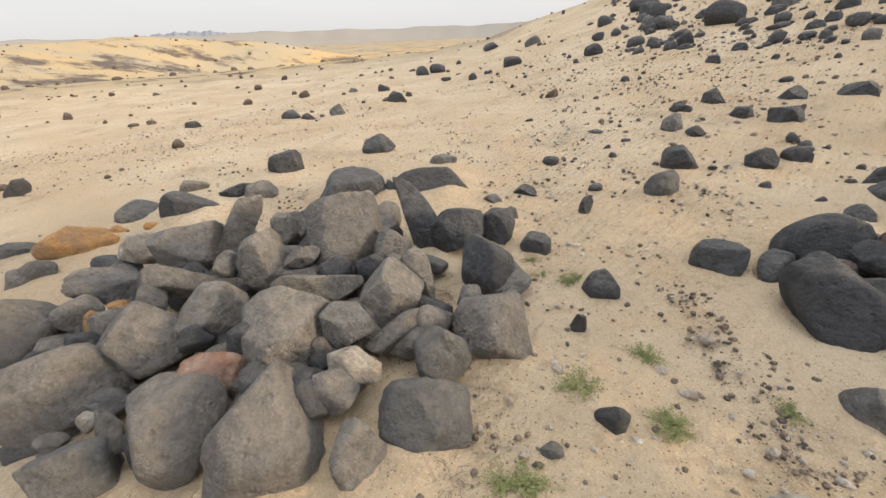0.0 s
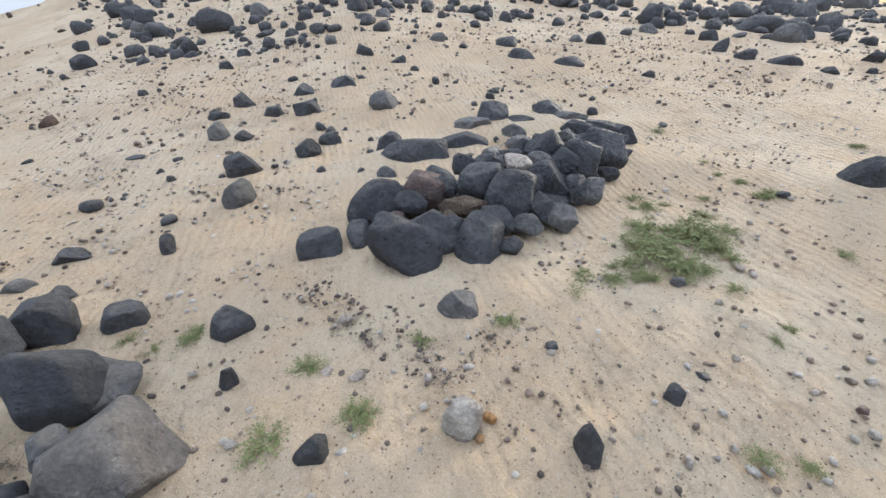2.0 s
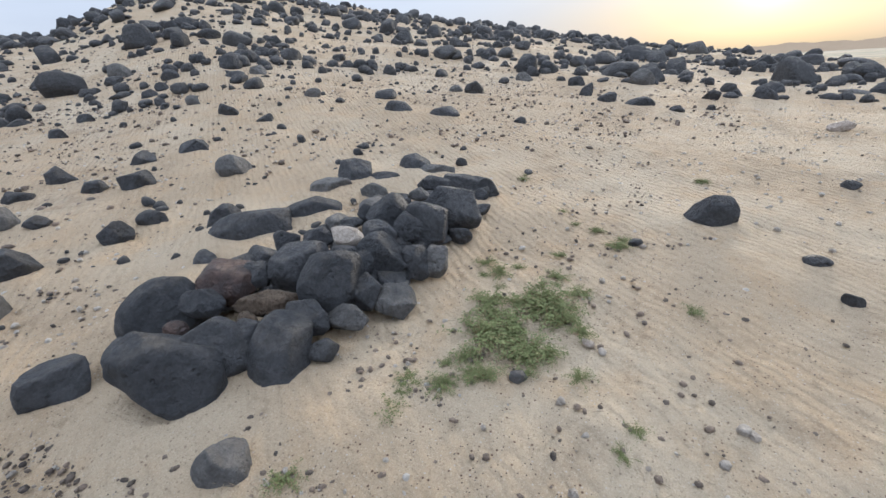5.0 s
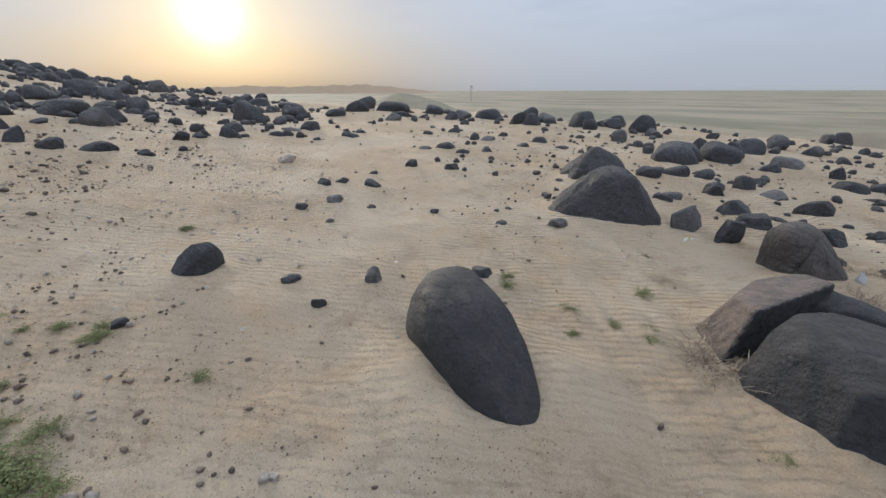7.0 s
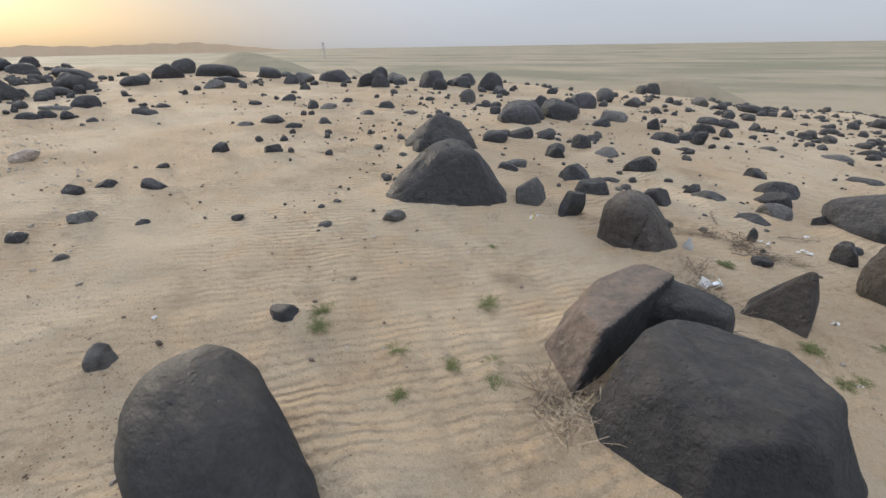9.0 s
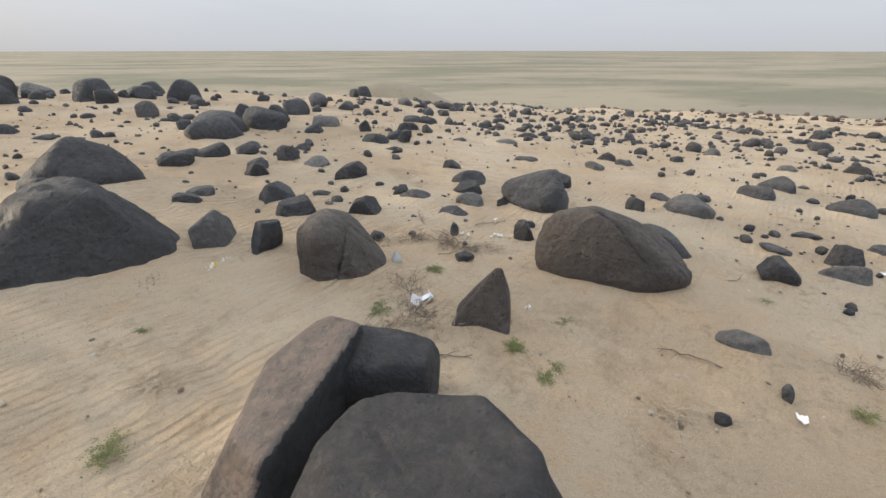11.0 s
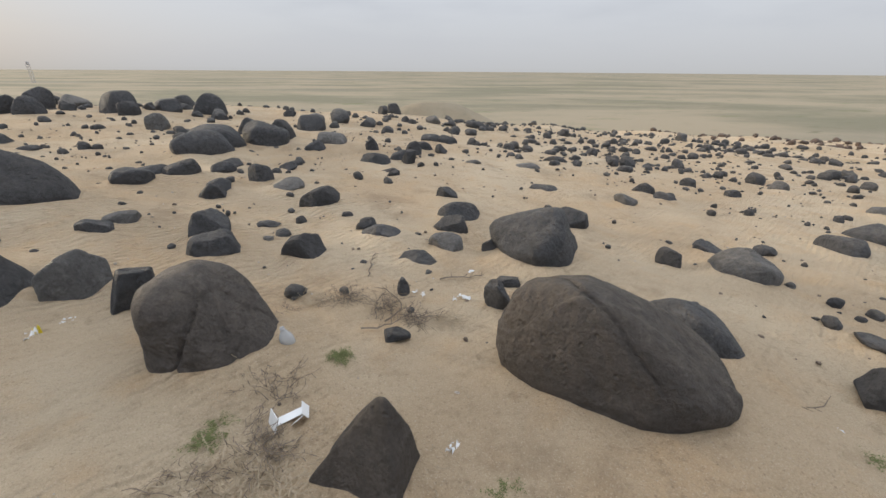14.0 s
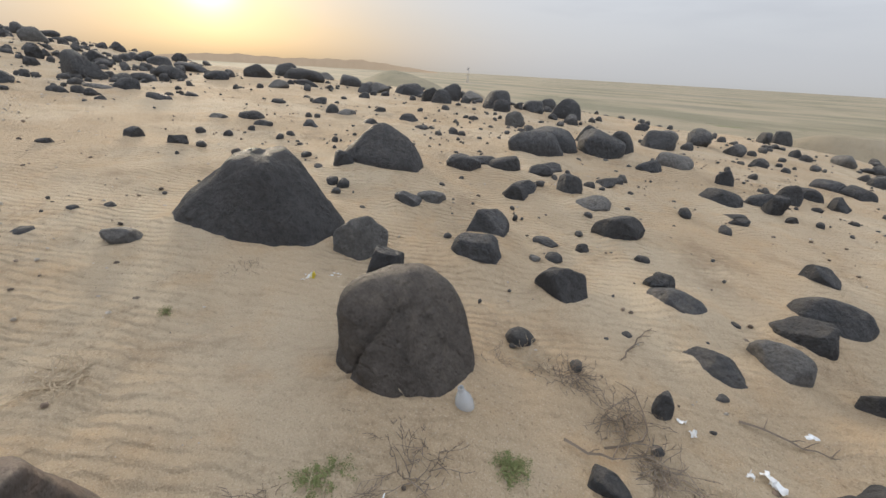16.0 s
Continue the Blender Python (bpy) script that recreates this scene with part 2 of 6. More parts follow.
def sand_material():
    m = Nodes("wind_rippled_sand")
    p = m.place()
    xyz = m.node("ShaderNodeSeparateXYZ", Vector=p)
    x, y = xyz.outputs[0], xyz.outputs[1]
    wide, mid, grain = m.noise(0.55, 5.0), m.noise(3.2, 6.0), m.noise(260.0, 2.0, rough=0.8)
    c = m.mix(m.ramp(wide, 0.38, 0.66), SAND, SAND_PALE)
    c = m.mix(m.ramp(mid, 0.48, 0.74, 0.0, 0.6), c, SAND_RED)
    c = m.mix(m.ramp(m.noise(1.4, 7.0, rough=0.7), 0.52, 0.70, 0.0, 0.6), c, (0.33, 0.245, 0.16))
    c = m.mix(m.ramp(grain, 0.40, 0.62, 0.16, 0.0), c, (0.21, 0.15, 0.09))
    dirt = m.math("MULTIPLY", m.ramp(m.noise(13.0, 8.0, rough=0.72), 0.50, 0.70), m.ramp(m.noise(0.9, 5.0, rough=0.6), 0.40, 0.62, 0.06, 0.6))
    c = m.mix(dirt, c, (0.265, 0.195, 0.125))
    c = m.mix(m.ramp(m.noise(34.0, 6.0, rough=0.7), 0.58, 0.72, 0.0, 0.35), c, (0.22, 0.16, 0.105))
    c = m.mix(m.ramp(m.noise(105.0, 4.0, rough=0.75), 0.54, 0.68, 0.0, 0.42), c, (0.20, 0.145, 0.095))
    c = m.mix(m.ramp(m.noise(140.0, 3.0, rough=0.7), 0.54, 0.68, 0.0, 0.5), c, (0.70, 0.60, 0.46))
    # fine grit, thick on the gravelly slope
    grit_area = m.ramp(m.noise(0.8, 4.0), 0.40, 0.62)
    slope = m.ramp(m.math("ADD", m.math("MULTIPLY", y, 0.8), x), -1.5, 3.5)
    amount = m.math("MULTIPLY", m.math("ADD", m.math("MULTIPLY", slope, 1.0), 0.35), m.math("ADD", grit_area, 0.35), True)
    for scale, tone in ((62.0, (0.085, 0.065, 0.05)), (38.0, (0.14, 0.085, 0.06)), (48.0, (0.58, 0.51, 0.42))):
        v = m.node("ShaderNodeTexVoronoi", Scale=scale)
        m.t.links.new(p, v.inputs["Vector"])
        chosen = m.ramp(m.node("ShaderNodeSeparateColor", Color=v.outputs["Color"]).outputs[0], 0.70, 0.74)
        dot = m.ramp(v.outputs["Distance"], 0.10, 0.26, 1.0, 0.0)
        c = m.mix(m.math("MULTIPLY", m.math("MULTIPLY", dot, chosen), amount), c, tone)
    # low growth and darker earth far off
    length = m.node("ShaderNodeVectorMath")
    length.operation = "LENGTH"
    m.t.links.new(p, length.inputs[0])
    dist = length.outputs["Value"]
    growth = m.math("MULTIPLY", m.ramp(m.noise(0.35, 6.0, rough=0.7), 0.50, 0.68), m.ramp(dist, 13.0, 32.0, 0.0, 0.42))
    c = m.mix(growth, c, (0.27, 0.245, 0.155))
    south = m.math("MULTIPLY", m.ramp(y, -30.0, -75.0), 1.0)
    stripes = m.node("ShaderNodeMapping", Vector=p)
    stripes.inputs["Scale"].default_value = (0.5, 1.1, 1.0)
    field = m.noise(0.012, 7.0, stripes.outputs[0], 0.6)
    plain = m.mix(m.ramp(field, 0.40, 0.62), (0.325, 0.275, 0.195), (0.205, 0.19, 0.132))
    plain = m.mix(m.ramp(m.noise(0.05, 6.0, stripes.outputs[0]), 0.60, 0.70, 0.0, 0.6), plain, (0.15, 0.17, 0.08))
    plain = m.mix(m.ramp(m.noise(0.004, 4.0, stripes.outputs[0]), 0.5, 0.7, 0.0, 0.6), plain, (0.27, 0.24, 0.19))
    plain = m.mix(m.ramp(m.noise(0.16, 4.0, stripes.outputs[0], 0.7), 0.60, 0.70, 0.0, 0.6), plain, (0.105, 0.115, 0.06))
    c = m.mix(south, c, plain)
    north = m.ramp(y, 22.0, 48.0)
    valley = m.mix(m.ramp(m.noise(0.045, 7.0, stripes.outputs[0], 0.65), 0.42, 0.60), (0.40, 0.30, 0.17), (0.34, 0.285, 0.20))
    valley = m.mix(m.ramp(m.noise(0.07, 8.0, stripes.outputs[0], 0.7), 0.49, 0.60), valley, (0.115, 0.092, 0.075))
    valley = m.mix(m.ramp(m.noise(0.03, 6.0, stripes.outputs[0]), 0.56, 0.66, 0.0, 0.8), valley, (0.50, 0.31, 0.12))
    c = m.mix(north, c, valley)
    # wind ripples
    bent = m.node("ShaderNodeMapping", Vector=p)
    bent.inputs["Rotation"].default_value = (0, 0, radians(47))
    wave = m.node("ShaderNodeTexWave", Vector=bent.outputs[0], Scale=4.3, Distortion=5.5, Detail=3.0)
    wave.inputs["Detail Scale"].default_value = 0.75
    ripple_area = m.math("MULTIPLY", m.ramp(m.noise(0.9, 3.0), 0.34, 0.56, 0.6, 1.0), m.math("MULTIPLY", m.ramp(slope, 0.3, 1.0, 1.0, 0.5), m.ramp(x, 0.2, 1.6, 0.35, 1.0)))
    relief = m.math("MULTIPLY", m.math("MULTIPLY", wave.outputs[0], m.math("MULTIPLY", ripple_area, m.ramp(m.noise(2.6, 5.0, rough=0.65), 0.34, 0.62, 0.45, 1.0))), 1.15)
    relief = m.math("ADD", relief, m.math("MULTIPLY", m.noise(7.0, 8.0, rough=0.65), 1.3))
    relief = m.math("ADD", relief, m.math("MULTIPLY", m.noise(28.0, 6.0, rough=0.65), 0.95))
    relief = m.math("ADD", relief, m.math("MULTIPLY", m.noise(95.0, 4.0, rough=0.7), 0.18))
    return m.done(c, 0.96, relief, 1.0, 0.035, 0.15)


def plain_material(name, colour, other, scale, rough=0.8, spec=0.3, haze_glow=0.0):
    m = Nodes(name)
    c = m.mix(m.noise(scale, 5.0), colour, other)
    # a faint emission stands in for haze in the air
    if haze_glow:
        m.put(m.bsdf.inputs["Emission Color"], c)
        m.bsdf.inputs["Emission Strength"].default_value = haze_glow
    return m.done(c, rough, None, spec=spec)


SAND_MAT = sand_material()
LEAF = plain_material("herb_leaf", (0.12, 0.15, 0.05), (0.21, 0.22, 0.09), 30.0, 0.7)
STEM = plain_material("herb_stem", (0.20, 0.18, 0.08), (0.28, 0.22, 0.11), 40.0)
TWIG = plain_material("dry_twig", (0.36, 0.29, 0.19), (0.50, 0.41, 0.30), 25.0)
TWIG_GREY = plain_material("grey_dry_twig", (0.14, 0.11, 0.085), (0.25, 0.20, 0.15), 25.0)
PLASTIC = plain_material("white_plastic", (0.72, 0.73, 0.74), (0.80, 0.80, 0.79), 20.0, 0.4, 0.5)
YELLOW = plain_material("yellow_print", (0.75, 0.62, 0.04), (0.70, 0.55, 0.03), 20.0, 0.4, 0.5)
# far hills: distance haze is put into their colours and a slight emission
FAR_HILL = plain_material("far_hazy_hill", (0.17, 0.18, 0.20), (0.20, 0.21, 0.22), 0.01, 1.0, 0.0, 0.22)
WARM_HILL = plain_material("far_warm_haze_hill", (0.30, 0.225, 0.15), (0.34, 0.26, 0.18), 0.01, 1.0, 0.0, 0.22)
SCARP = plain_material("far_scarp_hazed", (0.22, 0.205, 0.185), (0.29, 0.265, 0.23), 0.006, 1.0, 0.0, 0.10)
MASTMAT = plain_material("mast_steel", (0.42, 0.40, 0.39), (0.47, 0.45, 0.43), 0.5, 0.6)
CLEAR = Nodes("clear_plastic")
CLEAR.bsdf.inputs["Transmission Weight"].default_value = 0.55
CUP_MAT = CLEAR.done((0.80, 0.82, 0.83), 0.25, None, spec=0.5)


# ---- mesh helpers ----
def link_mesh(name, verts, faces, material, smooth=True):
    verts, faces = np.asarray(verts, np.float32), np.asarray(faces, np.int32)
    me = bpy.data.meshes.new(name)
    n, k = len(faces), faces.shape[1]
    me.vertices.add(len(verts))
    me.vertices.foreach_set("co", verts.ravel())
    me.loops.add(n * k)
    me.loops.foreach_set("vertex_index", faces.ravel())
    me.polygons.add(n)
    me.polygons.foreach_set("loop_start", np.arange(0, n * k, k, dtype=np.int32))
    me.update(calc_edges=True)
    me.polygons.foreach_set("use_smooth", np.full(n, smooth))
    me.materials.append(material)
    me.validate()
    return me


def part(name, bm, material, parent=None, label=""):
    me = bpy.data.meshes.new(name)
    bm.to_mesh(me)
    bm.free()
    me.materials.append(material)
    ob = new(name, me)
    ob.parent = parent
    return tagged(ob, label)


def sphere(level):
    bm = bmesh.new()
    bmesh.ops.create_icosphere(bm, subdivisions=level, radius=1.0)
    v = np.array([p.co[:] for p in bm.verts])
    f = np.array([[q.index for q in t.verts] for t in bm.faces])
    bm.free()
    return v, f


BALLS = {k: sphere(k) for k in (1, 2, 3, 4, 5, 6)}


def ripple(p, seed, freq, octaves=3):
    """Cheap smooth noise from a few turned sine waves."""
    rng, total, amp = np.random.RandomState(seed), np.zeros(len(p)), 1.0
    for _ in range(octaves):
        for _ in range(4):
            k = rng.normal(size=3)
            k = k / np.linalg.norm(k) * freq * rng.uniform(0.7, 1.3)
            total += amp * np.sin(p @ k + rng.uniform(0, 6.28)) * 0.5
        freq, amp = freq * 2.1, amp * 0.5
    return total


def rock_verts(seed, level, shape="block", taper=0.0):
    """A weathered lump, broken into flat faces with worn edges, in a box of size 1."""
    rng = np.random.RandomState(seed)
    way = BALLS[level][0]
    count, spread_of, worn = {"block": (8, 0.28, 34), "round": (9, 0.24, 15), "dome": (11, 0.18, 9), "long": (12, 0.15, 10), 
                              "shard": (8, 0.38, 40), "slab": (9, 0.30, 26), "spear": (14, 0.10, 12)}[shape]
    step = np.arange(count) + 0.5
    lift, turn = np.arccos(1 - 2 * step / count), np.pi * (1 + 5 ** 0.5) * step + rng.uniform(0, 6.28)
    n = np.stack([np.cos(turn) * np.sin(lift), np.sin(turn) * np.sin(lift), np.cos(lift)], 1)[:, [[0, 1, 2], [1, 2, 0], [2, 0, 1]][seed % 3]]
    n += rng.normal(size=n.shape) * 0.30
    n /= np.linalg.norm(n, axis=1)[:, None]
    off = rng.uniform(1 - spread_of, 1 + spread_of, count)
    sides = np.vstack([np.eye(3), -np.eye(3)]) + rng.normal(size=(6, 3)) * (0.12 if shape in ("spear", "long") else 0.34)
    n = np.vstack([n, sides / np.linalg.norm(sides, axis=1)[:, None]])
    off = np.concatenate([off, rng.uniform(1.05, 1.2, 6) if shape in ("spear", "long") else rng.uniform(0.90, 1.15, 6)])
    facing = np.maximum(way @ n.T, 1e-6) / off
    r = (facing ** worn).sum(1) ** (-1 / worn)
    if shape in ("long", "spear"):
        swell = (np.abs(way) ** 2.5).sum(1) ** (-1 / 2.5)
        r = (r ** -6 + (swell * 0.97) ** -6) ** (-1 / 6)
    p = way * np.minimum(r, 1.35)[:, None]
    p *= (1 + 0.022 * ripple(p, seed + 7, 2.6, 2) + 0.008 * ripple(p, seed + 9, 9.0, 3))[:, None]
    if level >= 5:
        # hollows, spalls and a crack across the face
        for _ in range(2):
            k = rng.normal(size=3)
            k /= np.linalg.norm(k)
            line = p @ k - rng.uniform(-0.35, 0.35) + 0.06 * ripple(p, seed + 3, 5.0, 2)
            side = 1 / (1 + np.exp(-9 * (p @ rng.normal(size=3) - 0.3)))
            p *= (1 - (0.05 if level == 6 else 0.05) * np.exp(-(line / (0.010 if level == 6 else 0.018)) ** 2) * side)[:, None]
            p *= (1 - 0.020 * side / (1 + np.exp(-line * 60)))[:, None]
        p *= (1 - 0.035 * np.clip((ripple(p, seed + 5, 3.2, 1) - 0.6) * 6, 0, 1))[:, None]
        p *= (1 + 0.0035 * ripple(p, seed + 11, 30.0, 2))[:, None]
    lo, hi = p.min(0), p.max(0)
    p = (p - (lo + hi) / 2) / (hi - lo)
    up = np.clip(p[:, 2] + 0.5, 0, 1)
    if taper:
        p[:, 2] = np.where(p[:, 2] > 0.34, 0.34 + (p[:, 2] - 0.34) * 0.8, p[:, 2])
        p[:, 2] = (p[:, 2] + 0.5) / np.ptp(p[:, 2]) - 0.5
    p[:, :2] *= (1.0 + 0.15 * taper - taper * up)[:, None]
    p[:, 0] += 0.5 * taper * (rng.uniform(-0.5, 0.5)) * up
    if shape == "long":
        p[:, 2] = (p[:, 2] + 0.5) * (1.0 - 0.50 * np.clip(p[:, 0] + 0.15, 0, 1)) - 0.5
    if shape == "spear":
        p[:, 0] = np.where(p[:, 0] > 0, 0.5 - 0.5 * np.clip(1 - 2 * p[:, 0], 0, 1) ** 1.7, p[:, 0])
        s = np.clip(p[:, 0] + 0.5, 0, 1)
        p[:, 1] *= (0.20 + 0.80 * np.clip(s * 2.2, 0, 1) ** 0.8) * (1 + 0.4 * np.clip(s * 2 - 1, 0, 1))
        p[:, 2] *= 1 + 0.2 * np.clip(s * 2 - 1, 0, 1)
        p[:, 2] = (p[:, 2] + 0.5) * (0.34 + 0.66 * np.clip(s * 1.8, 0, 1)) - 0.5
    return p


POOL = {}


def rock_mesh(seed, level, shape, look_key, taper=0.0):
    key = (seed, level, shape, look_key, taper)
    if key not in POOL:
        POOL[key] = link_mesh("rock", rock_verts(seed, level, shape, taper), BALLS[level][1], ROCKS[look_key])
    return POOL[key]


# ---- the ground, one sheet to the horizon ----
def build_ground():
    rings = [0.0]
    while rings[-1] < 4800:
        rings.append(rings[-1] + max(0.05, rings[-1] * 0.017))
    rings, count = np.array(rings[1:]), 480
    az = np.linspace(0, 2 * np.pi, count, endpoint=False)
    x = CX + np.outer(rings, np.sin(az)).ravel()
    y = CY + np.outer(rings, np.cos(az)).ravel()
    z = ground_z(x, y)
    near = np.hypot(x - CX, y - CY) < 14
    nx, ny, drift = x[near], y[near], np.zeros(near.sum())
    for a, b, c in TAKEN:
        if c < 0.07 or math.hypot(a - CX, b - CY) > 13:
            continue
        q = np.hypot(nx - a + 0.25 * c, ny - b - 0.1 * c) / c
        drift = np.maximum(drift, 0.20 * min(c, 0.4) * np.exp(-((q - 0.75) / 0.55) ** 2))
        # wind scour on the other side
        s = np.hypot(nx - a - 1.15 * c, ny - b + 0.4 * c) / c
        drift -= 0.08 * min(c, 0.5) * np.exp(-(s / 0.45) ** 2)
    hummock = np.stack([nx, ny, 0 * nx], 1)
    z[near] += drift + 0.011 * ripple(hummock, 41, 8.0, 3) + 0.004 * ripple(hummock, 43, 30.0, 2)
    verts = np.vstack([np.stack([x, y, z], 1), [[CX, CY, float(ground_z(CX, CY))]]])
    i, j = np.meshgrid(np.arange(len(rings) - 1), np.arange(count), indexing="ij")
    a, b = i * count + j, i * count + (j + 1) % count
    quads = np.stack([a, b, b + count, a + count], -1).reshape(-1, 4)[:, ::-1]
    tris = np.array([[len(verts) - 1, (k + 1) % count, k] for k in range(count)])
    faces = np.vstack([np.stack([quads[:, 0], quads[:, 1], quads[:, 2]], 1), np.stack([quads[:, 0], quads[:, 2], quads[:, 3]], 1), tris])
    return tagged(new("ground", link_mesh("ground", verts, faces, SAND_MAT)), "pale wind-rippled desert sand strewn with grit", "ground", kind="structure")



# ---- far land ----
def far_ridge(name, label, bearing0, bearing1, distance, heights, material, seed):
    """A ridge with a front, a crest and a back, standing far out on the plain."""
    n = 160
    b = np.radians(np.linspace(bearing0, bearing1, n))
    t = np.linspace(0, 1, n)
    h = np.interp(t, np.linspace(0, 1, len(heights)), heights)
    h = h * (1 + 0.05 * np.sin(t * 61 + seed) + 0.03 * np.sin(t * 143 + seed * 2))
    gully = 1 + 0.035 * np.sin(t * 240 + seed) * np.sin(t * 67)
    rows = []
    for off, share in ((0, 0.0), (0.03, 0.30), (0.055, 0.85), (0.075, 1.0), (0.16, 1.0), (0.30, 0.0)):
        d = distance * (1 + off * (gully if 0 < share < 1 else 1))
        rows.append(np.stack([np.sin(b) * d, np.cos(b) * d, PLAIN - 4 + share * (h + 4)], 1))
    v = np.vstack(rows)
    f = [(r * n + k, r * n + k + 1, r * n + n + k + 1, r * n + n + k) for r in range(len(rows) - 1) for k in range(n - 1)]
    return tagged(new(name, link_mesh(name, v, f, material)), label, "hills", kind="structure")


far_ridge("backdrop", "long escarpment across the far valley, pale with haze", -60, 40, 1500, [30, 34, 42, 40, 44, 40, 40, 40, 38, 30], SCARP, 1)
far_ridge("backdrop", "flat-topped hill on the horizon, blue-grey with haze", -34, -18, 2300, [20, 52, 66, 68, 24], FAR_HILL, 2)
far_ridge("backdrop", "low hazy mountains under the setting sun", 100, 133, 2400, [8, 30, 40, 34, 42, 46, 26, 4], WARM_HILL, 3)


def lattice_mast():
    base = Vector((545.0, -585.0, PLAIN - 0.5))
    mast = tagged(new("radio_mast"), "grey steel mast standing far off on the plain", "mast")
    mast.location = base
    for dx, dy in ((-1, -1), (1, -1), (1, 1), (-1, 1)):
        bm = bmesh.new()
        bmesh.ops.create_cone(bm, cap_ends=True, segments=6, radius1=0.35, radius2=0.25, depth=24, matrix=pose(dx * 1.2, dy * 1.2, 12))
        part("leg", bm, MASTMAT, mast)
    for k in range(8):
        bm = bmesh.new()
        bmesh.ops.create_cube(bm, size=1.0, matrix=pose(0, 0, 2 + k * 3) @ Matrix.Diagonal((3.0, 3.0, 0.35, 1)))
        part("brace", bm, MASTMAT, mast)
    bm = bmesh.new()
    bmesh.ops.create_cone(bm, cap_ends=True, segments=10, radius1=2.2, radius2=1.8, depth=4, matrix=pose(0, 0, 24))
    part("antenna_head", bm, MASTMAT, mast)


lattice_mast()

# ---- stones ----
TAKEN = []
COUNT = [0]
TELL = {"d": "dark grey", "dark": "near-black", "g": "grey", "w": "warm grey", "l": "pale grey", "brown_grey": "brown-grey", "brown": "brown", "rust": "rusty pitted",
        "pink": "pink and white", "ochre": "orange", "quartz": "white veined", "pale": "pale"}


def set_stone(name, mesh, m, size, label, category, group=""):
    ob = new(name, mesh)
    ob.matrix_basis = m @ Matrix.Diagonal((*size, 1))
    return tagged(ob, label, category, group)


def cairn_piece(x, y, z, w, d, h, rx, ry, rz, tone, group, under=False):
    COUNT[0] += 1
    k = COUNT[0]
    thin = min(w, h) / max(w, h)
    shape = "shard" if thin < 0.45 else ("block" if k % 4 else "round")
    mesh = rock_mesh(100 + k, 5 if max(w, h) > 0.2 and not under else 4, shape, tone)
    TAKEN.append((x, y, max(w, d) / 2))
    size = "large" if max(w, h) > 0.4 else ("small" if max(w, h) < 0.2 else "medium")
    stuff = "stone" if tone in ("pink", "ochre", "quartz", "rust", "brown") else "basalt stone"
    set_stone("stone", mesh, pose(x, y, z, rx, ry, rz), (w, d, h), f"{size} {TELL[tone]} {stuff} piled on {group}", "stone", "stones of " + group)


def near_stone(x, y, z, w, d, h, rx, ry, rz, tone, under=False):
    cairn_piece(x, y, z, w, d, h, rx, ry, rz, tone, "the wide sandy cairn", under)


def cairn_stone(x, y, z, w, d, h, rx, ry, rz, tone, under=False):
    cairn_piece(x, y, z, w, d, h, rx, ry, rz, tone, "the long dark cairn", under)


def boulder(x, y, w, d, h, turn, tone="", shape=""):
    COUNT[0] += 1
    if w < 0.3 and any(math.hypot(x - a, y - b) < 1.05 * (w / 2 + c) for a, b, c in TAKEN):
        return
    k = COUNT[0]
    away = math.hypot(x - CX, y - CY)
    if away > 8:
        w, h = w * 1.1, h * 0.84
    level = 6 if shape else (5 if away < 8 and w > 0.2 else 4)
    tone = tone or ("d", "d", "dark", "d", "g")[k * 7 % 5]
    shape = shape or ("dome" if w > 0.5 else ("block", "round", "block", "slab", "shard")[k * 3 % 5])
    seed = 400 + k if away < 9 else 400 + k % 24
    full = h * (1.35 if shape == "long" else 1.55)
    z = float(ground_z(x, y)) + h - full / 2
    TAKEN.append((x, y, w / 2))
    word = "great" if w > 0.8 else ("large" if w > 0.4 else ("small" if w < 0.18 else "mid-sized"))
    group = "scattered boulders" if w > 0.3 else "scattered stones"
    set_stone("boulder" if w > 0.3 else "stone", rock_mesh(seed, level, shape, tone, 0.0 if shape == "long" else 0.25), pose(x, y, z, 0 if level == 6 else (k * 47 % 31 - 15) * 1.1, 0 if level == 6 else (k * 29 % 31 - 15) * 1.1, turn), (w, d, full),
              f"{word} {TELL[tone]} weathered basalt half sunk in sand", "boulder" if w > 0.3 else "stone", group)


